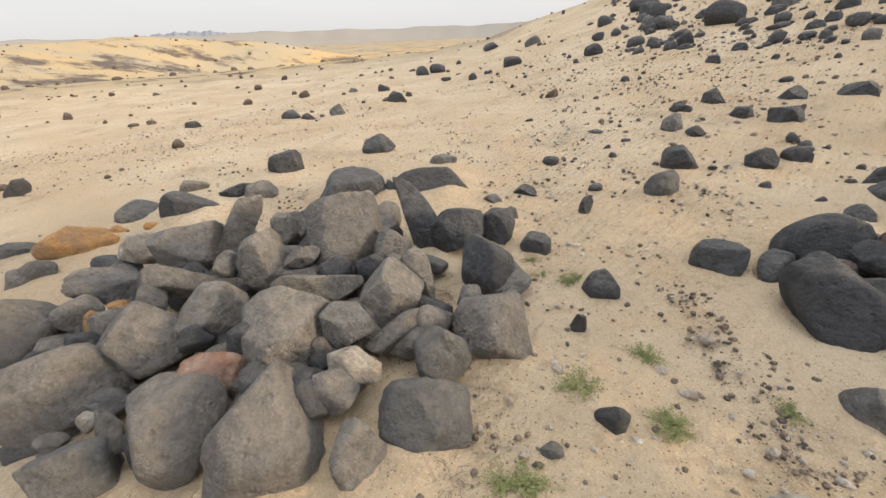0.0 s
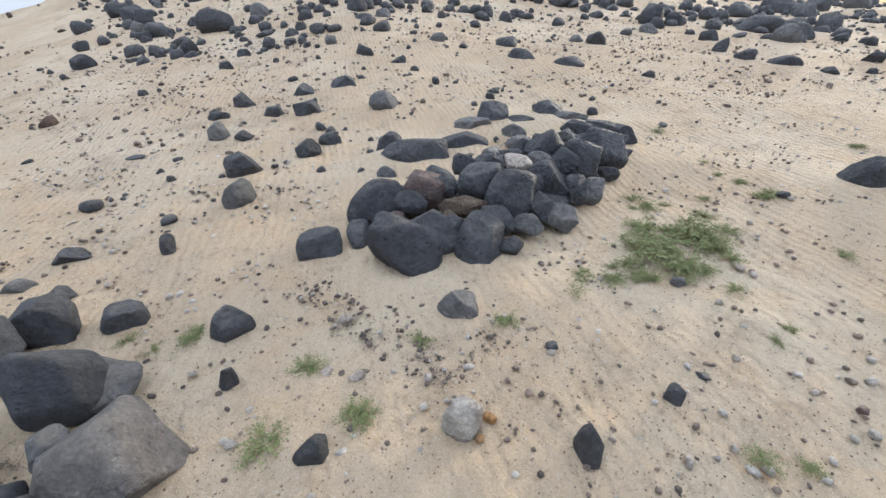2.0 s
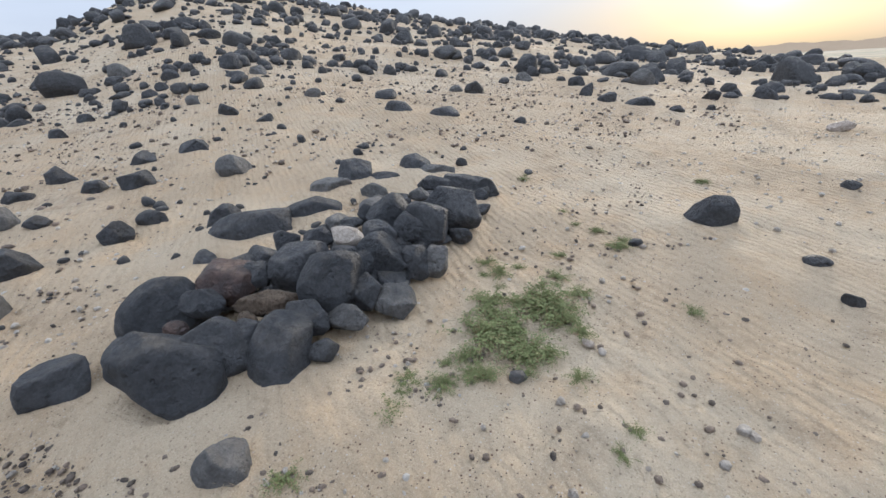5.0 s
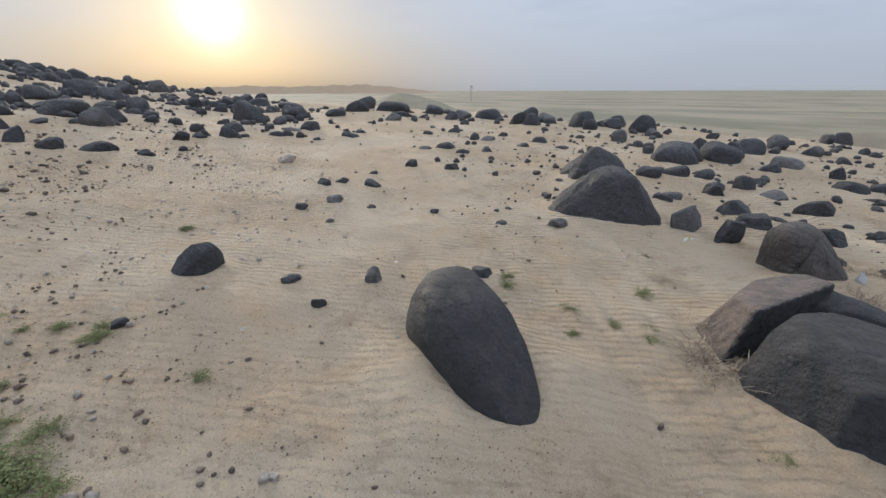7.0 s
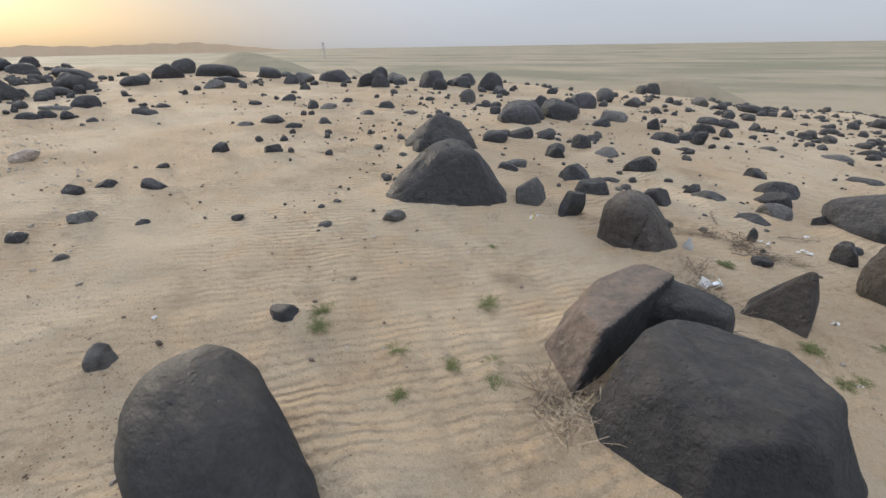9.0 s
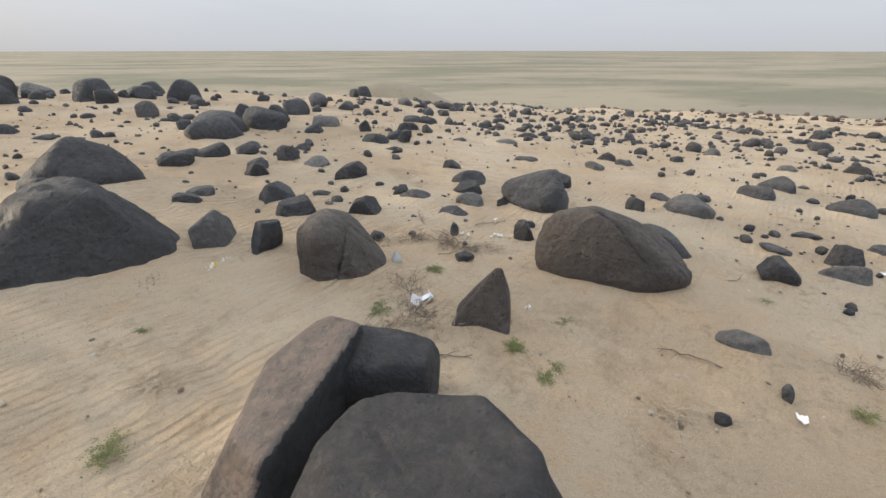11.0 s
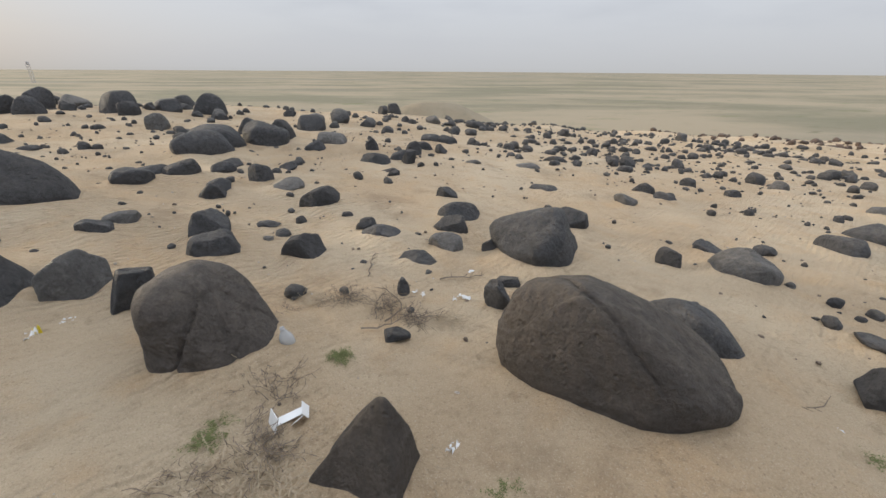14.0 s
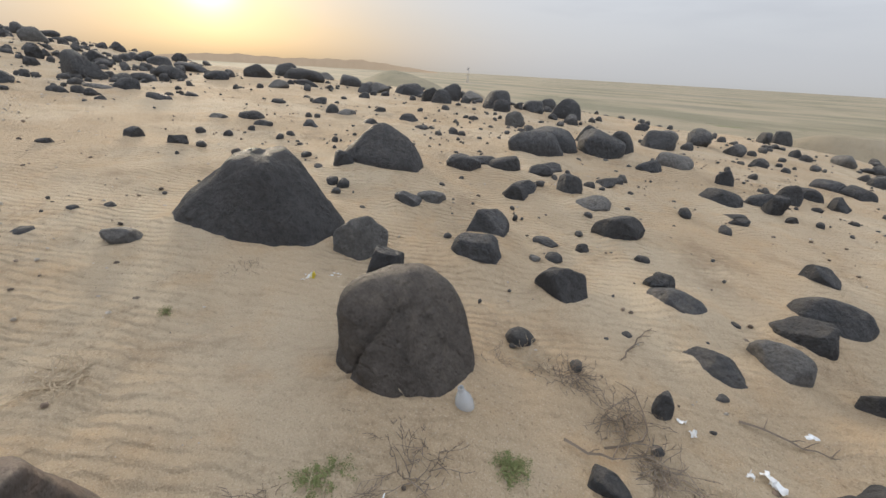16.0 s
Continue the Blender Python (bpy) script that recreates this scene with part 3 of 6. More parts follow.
def hewn_verts(sides, tops, seed, worn, rough=1.0, cracks=()):
    """A boulder bounded by worn faces. Sides: bearing, distance at the ground, lean inwards (degrees). Tops: bearing of the
    fall, its tilt, height over the middle. Cracks: bearing and dip of a joint, its offset, how deep."""
    way, core = BALLS[6][0], 0.12
    n, off = [(0.0, 0.0, -1.0)], [core + 0.22]
    for bearing, dist, lean in sides:
        b, t = radians(bearing), radians(lean)
        n.append((math.sin(b) * math.cos(t), math.cos(b) * math.cos(t), math.sin(t)))
        off.append(math.cos(t) * dist - math.sin(t) * core)
    for bearing, tilt, top in tops:
        b, t = radians(bearing), radians(tilt)
        n.append((math.sin(b) * math.sin(t), math.cos(b) * math.sin(t), math.cos(t)))
        off.append(math.cos(t) * (top - core))
    facing = np.maximum(way @ np.array(n).T, 1e-6) / np.array(off)
    p = way * ((facing ** worn).sum(1) ** (-1 / worn))[:, None]
    p += way * (rough * (0.010 * ripple(p, seed, 5.0, 2) + 0.0040 * ripple(p, seed + 1, 19.0, 3)))[:, None]
    # shallow spalls with a sharp lip
    p -= way * (0.010 * rough * np.clip((ripple(p, seed + 2, 7.5, 2) - 0.55) * 5, 0, 1))[:, None]
    for bearing, dip, offset, deep in cracks:
        b, t = radians(bearing), radians(dip)
        line = p @ np.array((math.sin(b) * math.cos(t), math.cos(b) * math.cos(t), math.sin(t))) - offset + 0.012 * ripple(p, seed + 4, 9.0, 2)
        run = np.clip(ripple(p, seed + 5, 4.0, 1) + 0.7, 0, 1)
        p -= way * (run * (deep * np.exp(-(line / 0.007) ** 2) + 0.010 / (1 + np.exp(-line * 160)) * np.exp(-np.abs(line) * 5)))[:, None]
    p[:, 2] += core
    return p


def hewn(x, y, sides, tops, tone, label, group, seed, worn=18, rough=1.0, cracks=(), extra=None, fresh_shaded=None):
    verts, faces = hewn_verts(sides, tops, seed, worn, rough, cracks), BALLS[6][1]
    if extra:
        dx, dy, more = extra
        verts, faces = np.vstack([verts, more + np.array((dx, dy, 0.0))]), np.vstack([faces, faces + len(verts)])
    TAKEN.append((x, y, min(d for _, d, _ in sides) * 1.15))
    mesh = link_mesh("boulder", verts, faces, ROCKS[tone])
    if fresh_shaded is not None:
        # brown weathered skin, bare black spur; the broken face's black also paints in shade
        mesh.materials.append(ROCKS["dark"])
        tri = verts[faces]
        n = np.cross(tri[:, 1] - tri[:, 0], tri[:, 2] - tri[:, 0])
        n /= np.maximum(np.linalg.norm(n, axis=1), 1e-12)[:, None]
        bare = n[:, 0] * math.sin(radians(fresh_shaded)) + n[:, 1] * math.cos(radians(fresh_shaded)) > 0.75
        bare[len(BALLS[6][1]):] = True
        mesh.polygons.foreach_set("material_index", bare.astype(np.int32))
    set_stone("boulder", mesh, pose(x, y, float(ground_z(x, y))), (1, 1, 1), label, "boulder", group)


def great_boulders():
    strewn, halves = "scattered boulders", "halves of the split boulder"
    # the split boulder: a curved shell with a spur behind, and the heavier half before it
    spur = hewn_verts([(8, 0.17, 6), (284, 0.19, 4), (196, 0.17, 14), (106, 0.20, 0)], [(235, 16, 0.31), (20, 20, 0.34)], 64, 16, 1.5)
    hewn(1.60, -3.88, [(49, 0.41, 24), (93, 0.25, 30), (125, 0.24, 26), (160, 0.34, 18), (219, 0.38, 4), (293, 0.235, -3)],
         [(78, 9, 0.355), (70, 38, 0.47)], "split_top", "smaller half of a split basalt boulder, its broken face flat", halves, 61, 44, 0.7,
         ((30, 40, 0.20, 0.010),), (-0.47, -0.15, spur), fresh_shaded=293)
    hewn(1.0, -3.30, [(118, 0.41, 2), (163, 0.42, 4), (189, 0.44, 12), (243, 0.50, 20), (292, 0.52, 26), (343, 0.47, 24), (27, 0.49, 26), (69, 0.55, 22)],
         [(190, 3, 0.425), (12, 27, 0.505), (308, 30, 0.565), (62, 31, 0.575)], "dark", "larger half of a split basalt boulder, its broken face flat", halves, 66, 60, 0.7,
         ((60, 20, 0.16, 0.012), (330, 35, 0.22, 0.010)))
    # the cracked boulder, high on one side and falling to the other
    hewn(1.53, -5.43, [(357, 0.32, 5), (306, 0.36, 28), (262, 0.40, 38), (225, 0.37, 14), (180, 0.34, 8), (113, 0.29, 2), (52, 0.32, 5)],
         [(285, 30, 0.485), (330, 24, 0.50), (200, 24, 0.51), (90, 30, 0.55), (252, 42, 0.58)], "brown_grey", "great brown-grey cracked basalt boulder half sunk in sand", strewn, 71, 11, 0.9,
         ((66, 26, 0.10, 0.03), (60, -8, -0.10, 0.010), (320, 55, 0.12, 0.008)))
    # the black boulder with a ridged back
    hewn(3.58, -5.64, [(306, 0.64, 18), (342, 0.63, 30), (242, 0.68, 34), (188, 0.50, 24), (130, 0.55, 22), (67, 0.70, 40), (20, 0.80, 44)],
         [(350, 14, 0.64), (245, 30, 0.75), (50, 18, 0.65)], "dark", "great near-black ridged basalt boulder half sunk in sand", strewn, 75, 20, 2.0,
         ((70, 60, 0.25, 0.014),))
    # a small pyramid
    hewn(0.54, -4.70, [(20, 0.13, 20), (110, 0.20, 33), (200, 0.15, 18), (285, 0.17, 10)], [(70, 30, 0.45), (250, 25, 0.47)], "brown_grey",
         "small pointed brown-grey basalt boulder standing in sand", strewn, 79, 16, 0.8, ((40, 10, 0.03, 0.006),))


great_boulders()
# the long leaning boulder beside the path
set_stone("boulder", link_mesh("boulder", rock_verts(83, 6, "spear"), BALLS[6][1], ROCKS["dark"]), pose(2.46, -2.03, 0.12, 0, -8, -18), (1.33, 0.48, 0.60),
          "long tapering near-black basalt boulder lying in sand", "boulder", "scattered boulders")
TAKEN.append((2.50, -2.06, 0.5))


# ---- plants and small things ----
def tube(bm, points, r0, r1):
    last, n = None, len(points)
    for i, p in enumerate(points):
        r = r0 + (r1 - r0) * i / (n - 1)
        way = (points[min(i + 1, n - 1)] - points[max(i - 1, 0)]).normalized()
        side = way.orthogonal().normalized()
        up = way.cross(side)
        ring = [bm.verts.new(p + r * (math.cos(a) * side + math.sin(a) * up)) for a in (0, 2.09, 4.19)]
        if last:
            for a in range(3):
                bm.faces.new((last[a], last[(a + 1) % 3], ring[(a + 1) % 3], ring[a]))
        last = ring


def make_herb(seed):
    """A low spreading herb, 1 wide: thin stems and many small leaves."""
    rng = random.Random(seed)
    thing = tagged(new("herb"), "low green herb spreading over the sand", "plant", "low green herbs")
    stems, leaves = bmesh.new(), bmesh.new()
    for _ in range(34):
        a, reach, rise = rng.uniform(0, 6.28), rng.uniform(0.12, 0.52), rng.uniform(0.10, 0.30)
        pts = [Vector((math.cos(a) * reach * t, math.sin(a) * reach * t, rise * math.sin(t * 2.2))) for t in (0, 0.35, 0.7, 1)]
        tube(stems, pts, 0.008, 0.003)
        for _ in range(22):
            t = rng.uniform(0.25, 1.05)
            c = Vector((math.cos(a) * reach * t, math.sin(a) * reach * t, rise * math.sin(t * 2.2))) + Vector([rng.gauss(0, 0.03) for _ in range(3)])
            ln, wd = rng.uniform(0.025, 0.06), rng.uniform(0.010, 0.020)
            q = Euler((rng.uniform(-0.9, 0.9), rng.uniform(-0.9, 0.9), rng.uniform(0, 6.28))).to_matrix()
            leaves.faces.new([leaves.verts.new(c + q @ Vector(v)) for v in ((0, 0, 0), (wd, ln * 0.5, 0.008), (0, ln, 0), (-wd, ln * 0.5, 0.008))])
    part("stem", stems, STEM, thing)
    part("foliage", leaves, LEAF, thing)
    return thing


def make_bush(seed, material):
    """A heap of bare dry twigs, 1 wide."""
    rng = random.Random(seed)
    bm = bmesh.new()
    for _ in range(44):
        a = rng.uniform(0, 6.28)
        p = Vector((rng.uniform(-0.2, 0.2), rng.uniform(-0.2, 0.2), 0.0))
        way = Vector((math.cos(a), math.sin(a), rng.uniform(0.1, 0.9))).normalized()
        pts = [p.copy()]
        for _ in range(6):
            way = (way + Vector([rng.gauss(0, 0.32) for _ in range(3)]) - Vector((0, 0, 0.10))).normalized()
            p = p + way * 0.085
            p.z = max(p.z, 0.005)
            pts.append(p.copy())
            if rng.random() < 0.4:
                off = (way + Vector([rng.gauss(0, 0.7) for _ in range(3)])).normalized()
                tube(bm, [p.copy(), p + off * 0.06, p + off * 0.11 + Vector((0, 0, rng.uniform(-0.02, 0.02)))], 0.007, 0.003)
        tube(bm, pts, 0.0075, 0.0025)
    return tagged(part("dry_bush", bm, material), "tangle of dry leafless twigs on the sand", "dry bush", "dry twigs")


BIN = Vector((0, 0, -40))
HERBS = [make_herb(s) for s in range(4)]
BUSHES = [make_bush(20 + s, TWIG if s % 2 else TWIG_GREY) for s in range(4)]
USED = set()


def put_copy(pool, x, y, m):
    k = COUNT[0] % len(pool)
    COUNT[0] += 1
    if (id(pool), k) in USED:
        ob = copy_thing(pool[k], m)
    else:
        USED.add((id(pool), k))
        ob = pool[k]
        ob.matrix_basis = m
    return ob


def herb(x, y, size):
    ob = put_copy(HERBS, x, y, pose(x, y, float(ground_z(x, y)) - 0.004, 0, 0, COUNT[0] * 77 % 360))
    ob.scale = (size * 1.25, size * 1.25, size * 0.8)


def dry_bush(x, y, size):
    ob = put_copy(BUSHES, x, y, pose(x, y, float(ground_z(x, y)) - 0.004, 0, 0, COUNT[0] * 61 % 360))
    ob.scale = (size, size, size * 0.75)


def crumpled(seed, w, d, h):
    """A crumpled sheet with thickness."""
    rng, n = np.random.RandomState(seed), 9
    bm = bmesh.new()
    bmesh.ops.create_grid(bm, x_segments=n, y_segments=n, size=0.5)
    co = np.array([v.co[:] for v in bm.verts])
    lift = np.abs(ripple(co, seed, 6.0, 2)) * h
    shift = 0.08 * ripple(co, seed + 1, 7.0, 2)
    for v, z, s in zip(bm.verts, lift, shift):
        edge = 1 - 0.25 * abs(math.sin(5 * v.co.y + seed))
        v.co = Vector(((v.co.x * edge + s) * w, (v.co.y + s * 0.5) * d, z))
    bmesh.ops.solidify(bm, geom=bm.faces[:], thickness=0.002)
    return bm


def small_thing(kind, x, y):
    COUNT[0] += 1
    k, z = COUNT[0], float(ground_z(x, y))
    turn = k * 53 % 360
    if kind in ("wrapper", "scrap", "sachet"):
        w, d, h = {"wrapper": (0.075, 0.035, 0.015), "scrap": (0.035, 0.025, 0.012), "sachet": (0.09, 0.055, 0.03)}[kind]
        ob = part("wrapper", crumpled(k, w, d, h), PLASTIC)
        ob.matrix_basis = pose(x, y, z + 0.003, 8, 4, turn)
        tagged(ob, {"wrapper": "crumpled white plastic wrapper on the sand", "scrap": "torn white scrap of plastic", "sachet": "yellow and white food sachet"}[kind], "litter", "litter")
        if kind == "sachet":
            band = part("printed_band", crumpled(k, w * 0.45, d * 0.9, h), YELLOW, ob, "yellow printed band")
            band.location = (-0.03, 0, 0.004)
    elif kind == "slab":
        set_stone("stone", rock_mesh(900, 3, "slab", "pale"), pose(x, y, z + 0.06, 0, 12, turn), (0.34, 0.2, 0.16), "pale cream flat stone on the sand", "stone", "pale stones")
    elif kind == "big_quartz":
        set_stone("stone", rock_mesh(901, 4, "block", "quartz"), pose(x, y, z + 0.05, 0, 0, turn), (0.17, 0.14, 0.17), "white and orange veined stone on the sand", "stone", "pale stones")
    else:
        s = 0.035 + 0.02 * (k * 37 % 10) / 10
        tone = "ochre" if kind == "chert" else ("rust" if kind == "rust" else "pale")
        set_stone("stone", rock_mesh(902 + k % 6, 3, "block", tone), pose(x, y, z + s * 0.15, 0, 0, turn), (s * 1.3, s, s * 0.8), f"{TELL[tone]} small stone on the sand", "stone", "pale stones")


def plastic_cup():
    """An empty clear plastic bottle lying against the cracked boulder."""
    profile = ((0.000, 0.036), (0.006, 0.040), (0.09, 0.040), (0.12, 0.034), (0.165, 0.014), (0.185, 0.013), (0.185, 0.010), (0.160, 0.010), (0.115, 0.031), (0.01, 0.036))
    bm = bmesh.new()
    rings = [[bm.verts.new((r * math.cos(a * math.tau / 20), r * math.sin(a * math.tau / 20), z)) for a in range(20)] for z, r in profile]
    for a, b in zip(rings, rings[1:]):
        for k in range(20):
            bm.faces.new((a[k], a[(k + 1) % 20], b[(k + 1) % 20], b[k]))
    bm.faces.new(rings[0][::-1])
    ob = part("plastic_bottle", bm, CUP_MAT)
    ob.matrix_basis = pose(1.10, -5.44, float(ground_z(1.10, -5.44)) - 0.004, -14, 8, 20)
    tagged(ob, "empty clear plastic bottle leaning beside the cracked boulder", "bottle")


plastic_cup()

# the near cairn
near_stone(-1.97, 1.95, 0.06, 0.38, 0.32, 0.42, -29, 29, 34, "w")
near_stone(-1.47, 1.51, 0.05, 0.58, 0.33, 0.41, -33, 16, 39, "w")
near_stone(-1.17, 1.14, -0.01, 0.34, 0.21, 0.24, -45, 26, 28, "g")
near_stone(-0.84, 1.25, 0.05, 0.36, 0.30, 0.46, -46, 26, 17, "w")
near_stone(-0.42, 1.17, 0.02, 0.47, 0.38, 0.62, -55, 26, -2, "w")
near_stone(-0.07, 1.08, -0.01, 0.22, 0.20, 0.31, -54, 11, 2, "w")
near_stone(0.18, 1.24, 0.00, 0.41, 0.32, 0.33, -50, 4, -3, "g")
near_stone(0.29, 1.52, 0.09, 0.28, 0.27, 0.28, -42, 2, -4, "g")
near_stone(0.54, 1.69, 0.06, 0.43, 0.39, 0.41, -40, -9, -3, "w")
near_stone(-0.45, 1.67, 0.18, 0.43, 0.36, 0.45, -37, 15, 12, "w")
near_stone(-0.87, 1.85, 0.18, 0.37, 0.34, 0.37, -31, -7, 35, "l")
near_stone(-1.19, 1.76, 0.14, 0.38, 0.32, 0.38, -30, -2, 41, "w")
near_stone(-0.73, 1.47, 0.13, 0.30, 0.17, 0.20, -42, 25, 13, "pink")
near_stone(-0.16, 1.68, 0.19, 0.27, 0.19, 0.23, -37, 10, 6, "g")
near_stone(-0.11, 1.45, 0.14, 0.25, 0.14, 0.17, -43, 14, 1, "quartz")
near_stone(-0.20, 1.35, 0.11, 0.23, 0.19, 0.20, -50, 26, -10, "w")
near_stone(0.04, 1.92, 0.19, 0.37, 0.36, 0.41, -33, 6, 2, "w")
near_stone(-0.27, 2.53, 0.24, 0.50, 0.48, 0.63, -25, 1, 11, "w")
near_stone(-0.42, 4.14, -0.06, 0.70, 0.66, 0.69, -23, 30, -3, "d")
near_stone(0.36, 3.96, 0.03, 0.90, 0.41, 0.49, -20, 3, -3, "d")
near_stone(0.21, 2.89, 0.20, 0.28, 0.24, 0.75, -25, -22, 11, "d")
near_stone(0.48, 2.71, 0.17, 0.39, 0.31, 0.33, -25, 1, -6, "d")
near_stone(0.77, 2.82, 0.10, 0.33, 0.32, 0.36, -25, -1, -10, "d")
near_stone(0.64, 2.23, 0.14, 0.37, 0.36, 0.38, -31, 7, -15, "d")
near_stone(0.04, 2.42, 0.22, 0.25, 0.24, 0.25, -27, 5, 2, "w")
near_stone(0.20, 2.05, 0.20, 0.18, 0.15, 0.38, -33, -15, 10, "l")
near_stone(0.47, 1.90, 0.15, 0.14, 0.13, 0.14, -35, 0, -7, "g")
near_stone(0.27, 1.72, 0.15, 0.20, 0.14, 0.15, -37, 3, -3, "w")
near_stone(0.08, 1.63, 0.16, 0.33, 0.11, 0.12, -43, -23, 26, "w")
near_stone(-0.35, 1.95, 0.23, 0.49, 0.15, 0.17, -32, 11, 10, "l")
near_stone(-0.75, 2.33, 0.24, 0.32, 0.28, 0.40, -26, 13, 17, "l")
near_stone(-1.12, 2.86, 0.18, 0.21, 0.17, 0.68, -25, 30, 12, "l")
near_stone(-2.09, 4.19, -0.14, 0.70, 0.40, 0.40, -20, 25, 20, "d")
near_stone(-1.37, 2.70, 0.17, 0.50, 0.34, 0.35, -22, -1, 31, "w")
near_stone(-1.72, 4.54, -0.11, 0.53, 0.29, 0.32, -18, 11, 20, "d")
near_stone(-2.78, 4.32, -0.20, 0.45, 0.35, 0.41, -17, 6, 33, "g")
near_stone(-2.43, 4.96, -0.14, 0.39, 0.25, 0.25, -16, 12, 25, "l")
near_stone(-2.80, 3.47, -0.12, 0.60, 0.37, 0.40, -20, 13, 37, "ochre")
near_stone(-1.85, 2.90, 0.10, 0.32, 0.24, 0.25, -21, 8, 33, "quartz")
near_stone(-1.73, 2.32, 0.14, 0.39, 0.22, 0.23, -24, 17, 33, "w")
near_stone(-1.64, 2.24, 0.16, 0.45, 0.17, 0.19, -26, 22, 30, "g")
near_stone(-1.71, 2.04, 0.13, 0.24, 0.19, 0.22, -28, 25, 31, "w")
near_stone(-1.20, 2.17, 0.21, 0.41, 0.18, 0.19, -28, 23, 22, "w")
near_stone(-1.28, 2.02, 0.19, 0.15, 0.13, 0.18, -29, 21, 26, "w")
near_stone(-1.35, 1.88, 0.16, 0.30, 0.14, 0.17, -28, 11, 35, "w")
near_stone(-1.44, 2.00, 0.18, 0.12, 0.07, 0.08, -27, 14, 33, "ochre")
near_stone(-1.52, 1.90, 0.15, 0.10, 0.09, 0.14, -30, 25, 30, "ochre")
near_stone(-2.86, 3.06, -0.19, 0.27, 0.21, 0.32, -23, 24, 36, "w")
near_stone(-3.48, 3.64, -0.23, 0.30, 0.20, 0.25, -19, 22, 38, "g")
near_stone(-3.12, 3.67, -0.20, 0.27, 0.16, 0.17, -20, 20, 36, "g")
near_stone(-2.92, 2.94, -0.19, 0.15, 0.13, 0.31, -23, 25, 37, "w")
near_stone(-0.74, 2.75, 0.23, 0.19, 0.17, 0.28, -23, 11, 15, "l")
near_stone(-0.51, 2.29, 0.26, 0.23, 0.11, 0.12, -27, -7, 22, "w")
near_stone(-0.67, 2.82, 0.23, 0.14, 0.12, 0.24, -23, 10, 14, "w")
# added dark stone stands in for the shade in a gap between stones
near_stone(-0.61, 1.62, 0.17, 0.22, 0.22, 0.24, -37, 18, 15, "d")
near_stone(-1.33, 1.26, 0.02, 0.12, 0.08, 0.09, -44, 33, 24, "w")
near_stone(-1.10, 1.27, 0.05, 0.10, 0.09, 0.20, -38, 9, 41, "l")
near_stone(-1.22, 1.32, 0.06, 0.07, 0.06, 0.09, -43, 31, 23, "quartz")
near_stone(-0.06, 3.99, 0.01, 0.16, 0.15, 0.31, -20, -9, 8, "d")
near_stone(0.54, 4.86, 0.03, 0.34, 0.24, 0.28, -16, 2, -4, "g")
near_stone(-2.74, 3.92, -0.19, 0.17, 0.13, 0.15, -19, 17, 32, "ochre")
near_stone(-2.40, 3.89, -0.15, 0.15, 0.13, 0.13, -20, 16, 29, "ochre")
near_stone(-0.98, 2.31, 0.23, 0.13, 0.12, 0.19, -29, 29, 13, "l")
near_stone(-0.89, 1.69, 0.17, 0.16, 0.14, 0.15, -35, 21, 20, "d")
near_stone(-1.45, 1.73, 0.12, 0.21, 0.18, 0.18, -33, 27, 28, "d")
near_stone(-0.30, 1.33, 0.11, 0.15, 0.12, 0.20, -45, 15, 8, "d")
near_stone(-1.49, 4.43, -0.10, 0.38, 0.30, 0.41, -18, 10, 18, "l")
near_stone(-0.29, 2.13, 0.24, 0.21, 0.15, 0.18, -30, 10, 9, "d")
near_stone(-0.06, 2.12, 0.23, 0.21, 0.20, 0.22, -30, 7, 4, "d")
# the second cairn
cairn_stone(2.20, 1.52, 0.18, 0.55, 0.37, 0.40, -35, 32, -65, "d")
cairn_stone(2.56, 1.99, 0.27, 0.51, 0.31, 0.37, -23, -13, -38, "d")
cairn_stone(2.38, 1.42, 0.24, 0.39, 0.24, 0.28, -32, 32, -68, "d")
cairn_stone(2.48, 1.13, 0.20, 0.32, 0.27, 0.40, -30, 16, -66, "d")
cairn_stone(2.56, 0.96, 0.17, 0.14, 0.11, 0.13, -35, 31, -82, "d")
cairn_stone(2.70, 1.36, 0.31, 0.37, 0.13, 0.16, -24, 13, -61, "brown")
cairn_stone(2.82, 1.74, 0.34, 0.33, 0.27, 0.29, -23, 23, -60, "rust")
cairn_stone(3.85, 2.49, 0.18, 0.73, 0.46, 0.47, -17, -9, -49, "d")
cairn_stone(3.29, 2.46, 0.18, 0.21, 0.20, 0.21, -19, 10, -50, "d")
cairn_stone(2.90, 1.60, 0.36, 0.16, 0.15, 0.17, -21, 8, -57, "d")
cairn_stone(4.32, 2.21, 0.22, 0.58, 0.37, 0.37, -16, 6, -60, "d")
cairn_stone(3.30, 1.67, 0.40, 0.18, 0.15, 0.18, -18, 6, -59, "d")
cairn_stone(3.04, 1.37, 0.37, 0.41, 0.28, 0.33, -21, -8, -56, "d")
cairn_stone(2.96, 1.13, 0.31, 0.39, 0.39, 0.41, -23, 5, -65, "d")
cairn_stone(3.33, 1.21, 0.47, 0.22, 0.14, 0.13, -19, 4, -66, "pale")
cairn_stone(3.19, 1.05, 0.35, 0.17, 0.15, 0.19, -21, 4, -68, "d")
cairn_stone(3.34, 0.96, 0.33, 0.33, 0.33, 0.35, -21, 3, -70, "d")
cairn_stone(3.00, 0.93, 0.27, 0.20, 0.19, 0.23, -24, 3, -69, "d")
cairn_stone(2.80, 0.94, 0.22, 0.23, 0.15, 0.15, -27, 4, -67, "g")
cairn_stone(3.04, 0.77, 0.20, 0.25, 0.19, 0.22, -25, 2, -72, "g")
cairn_stone(3.80, 0.84, 0.37, 0.33, 0.28, 0.40, -18, 1, -75, "d")
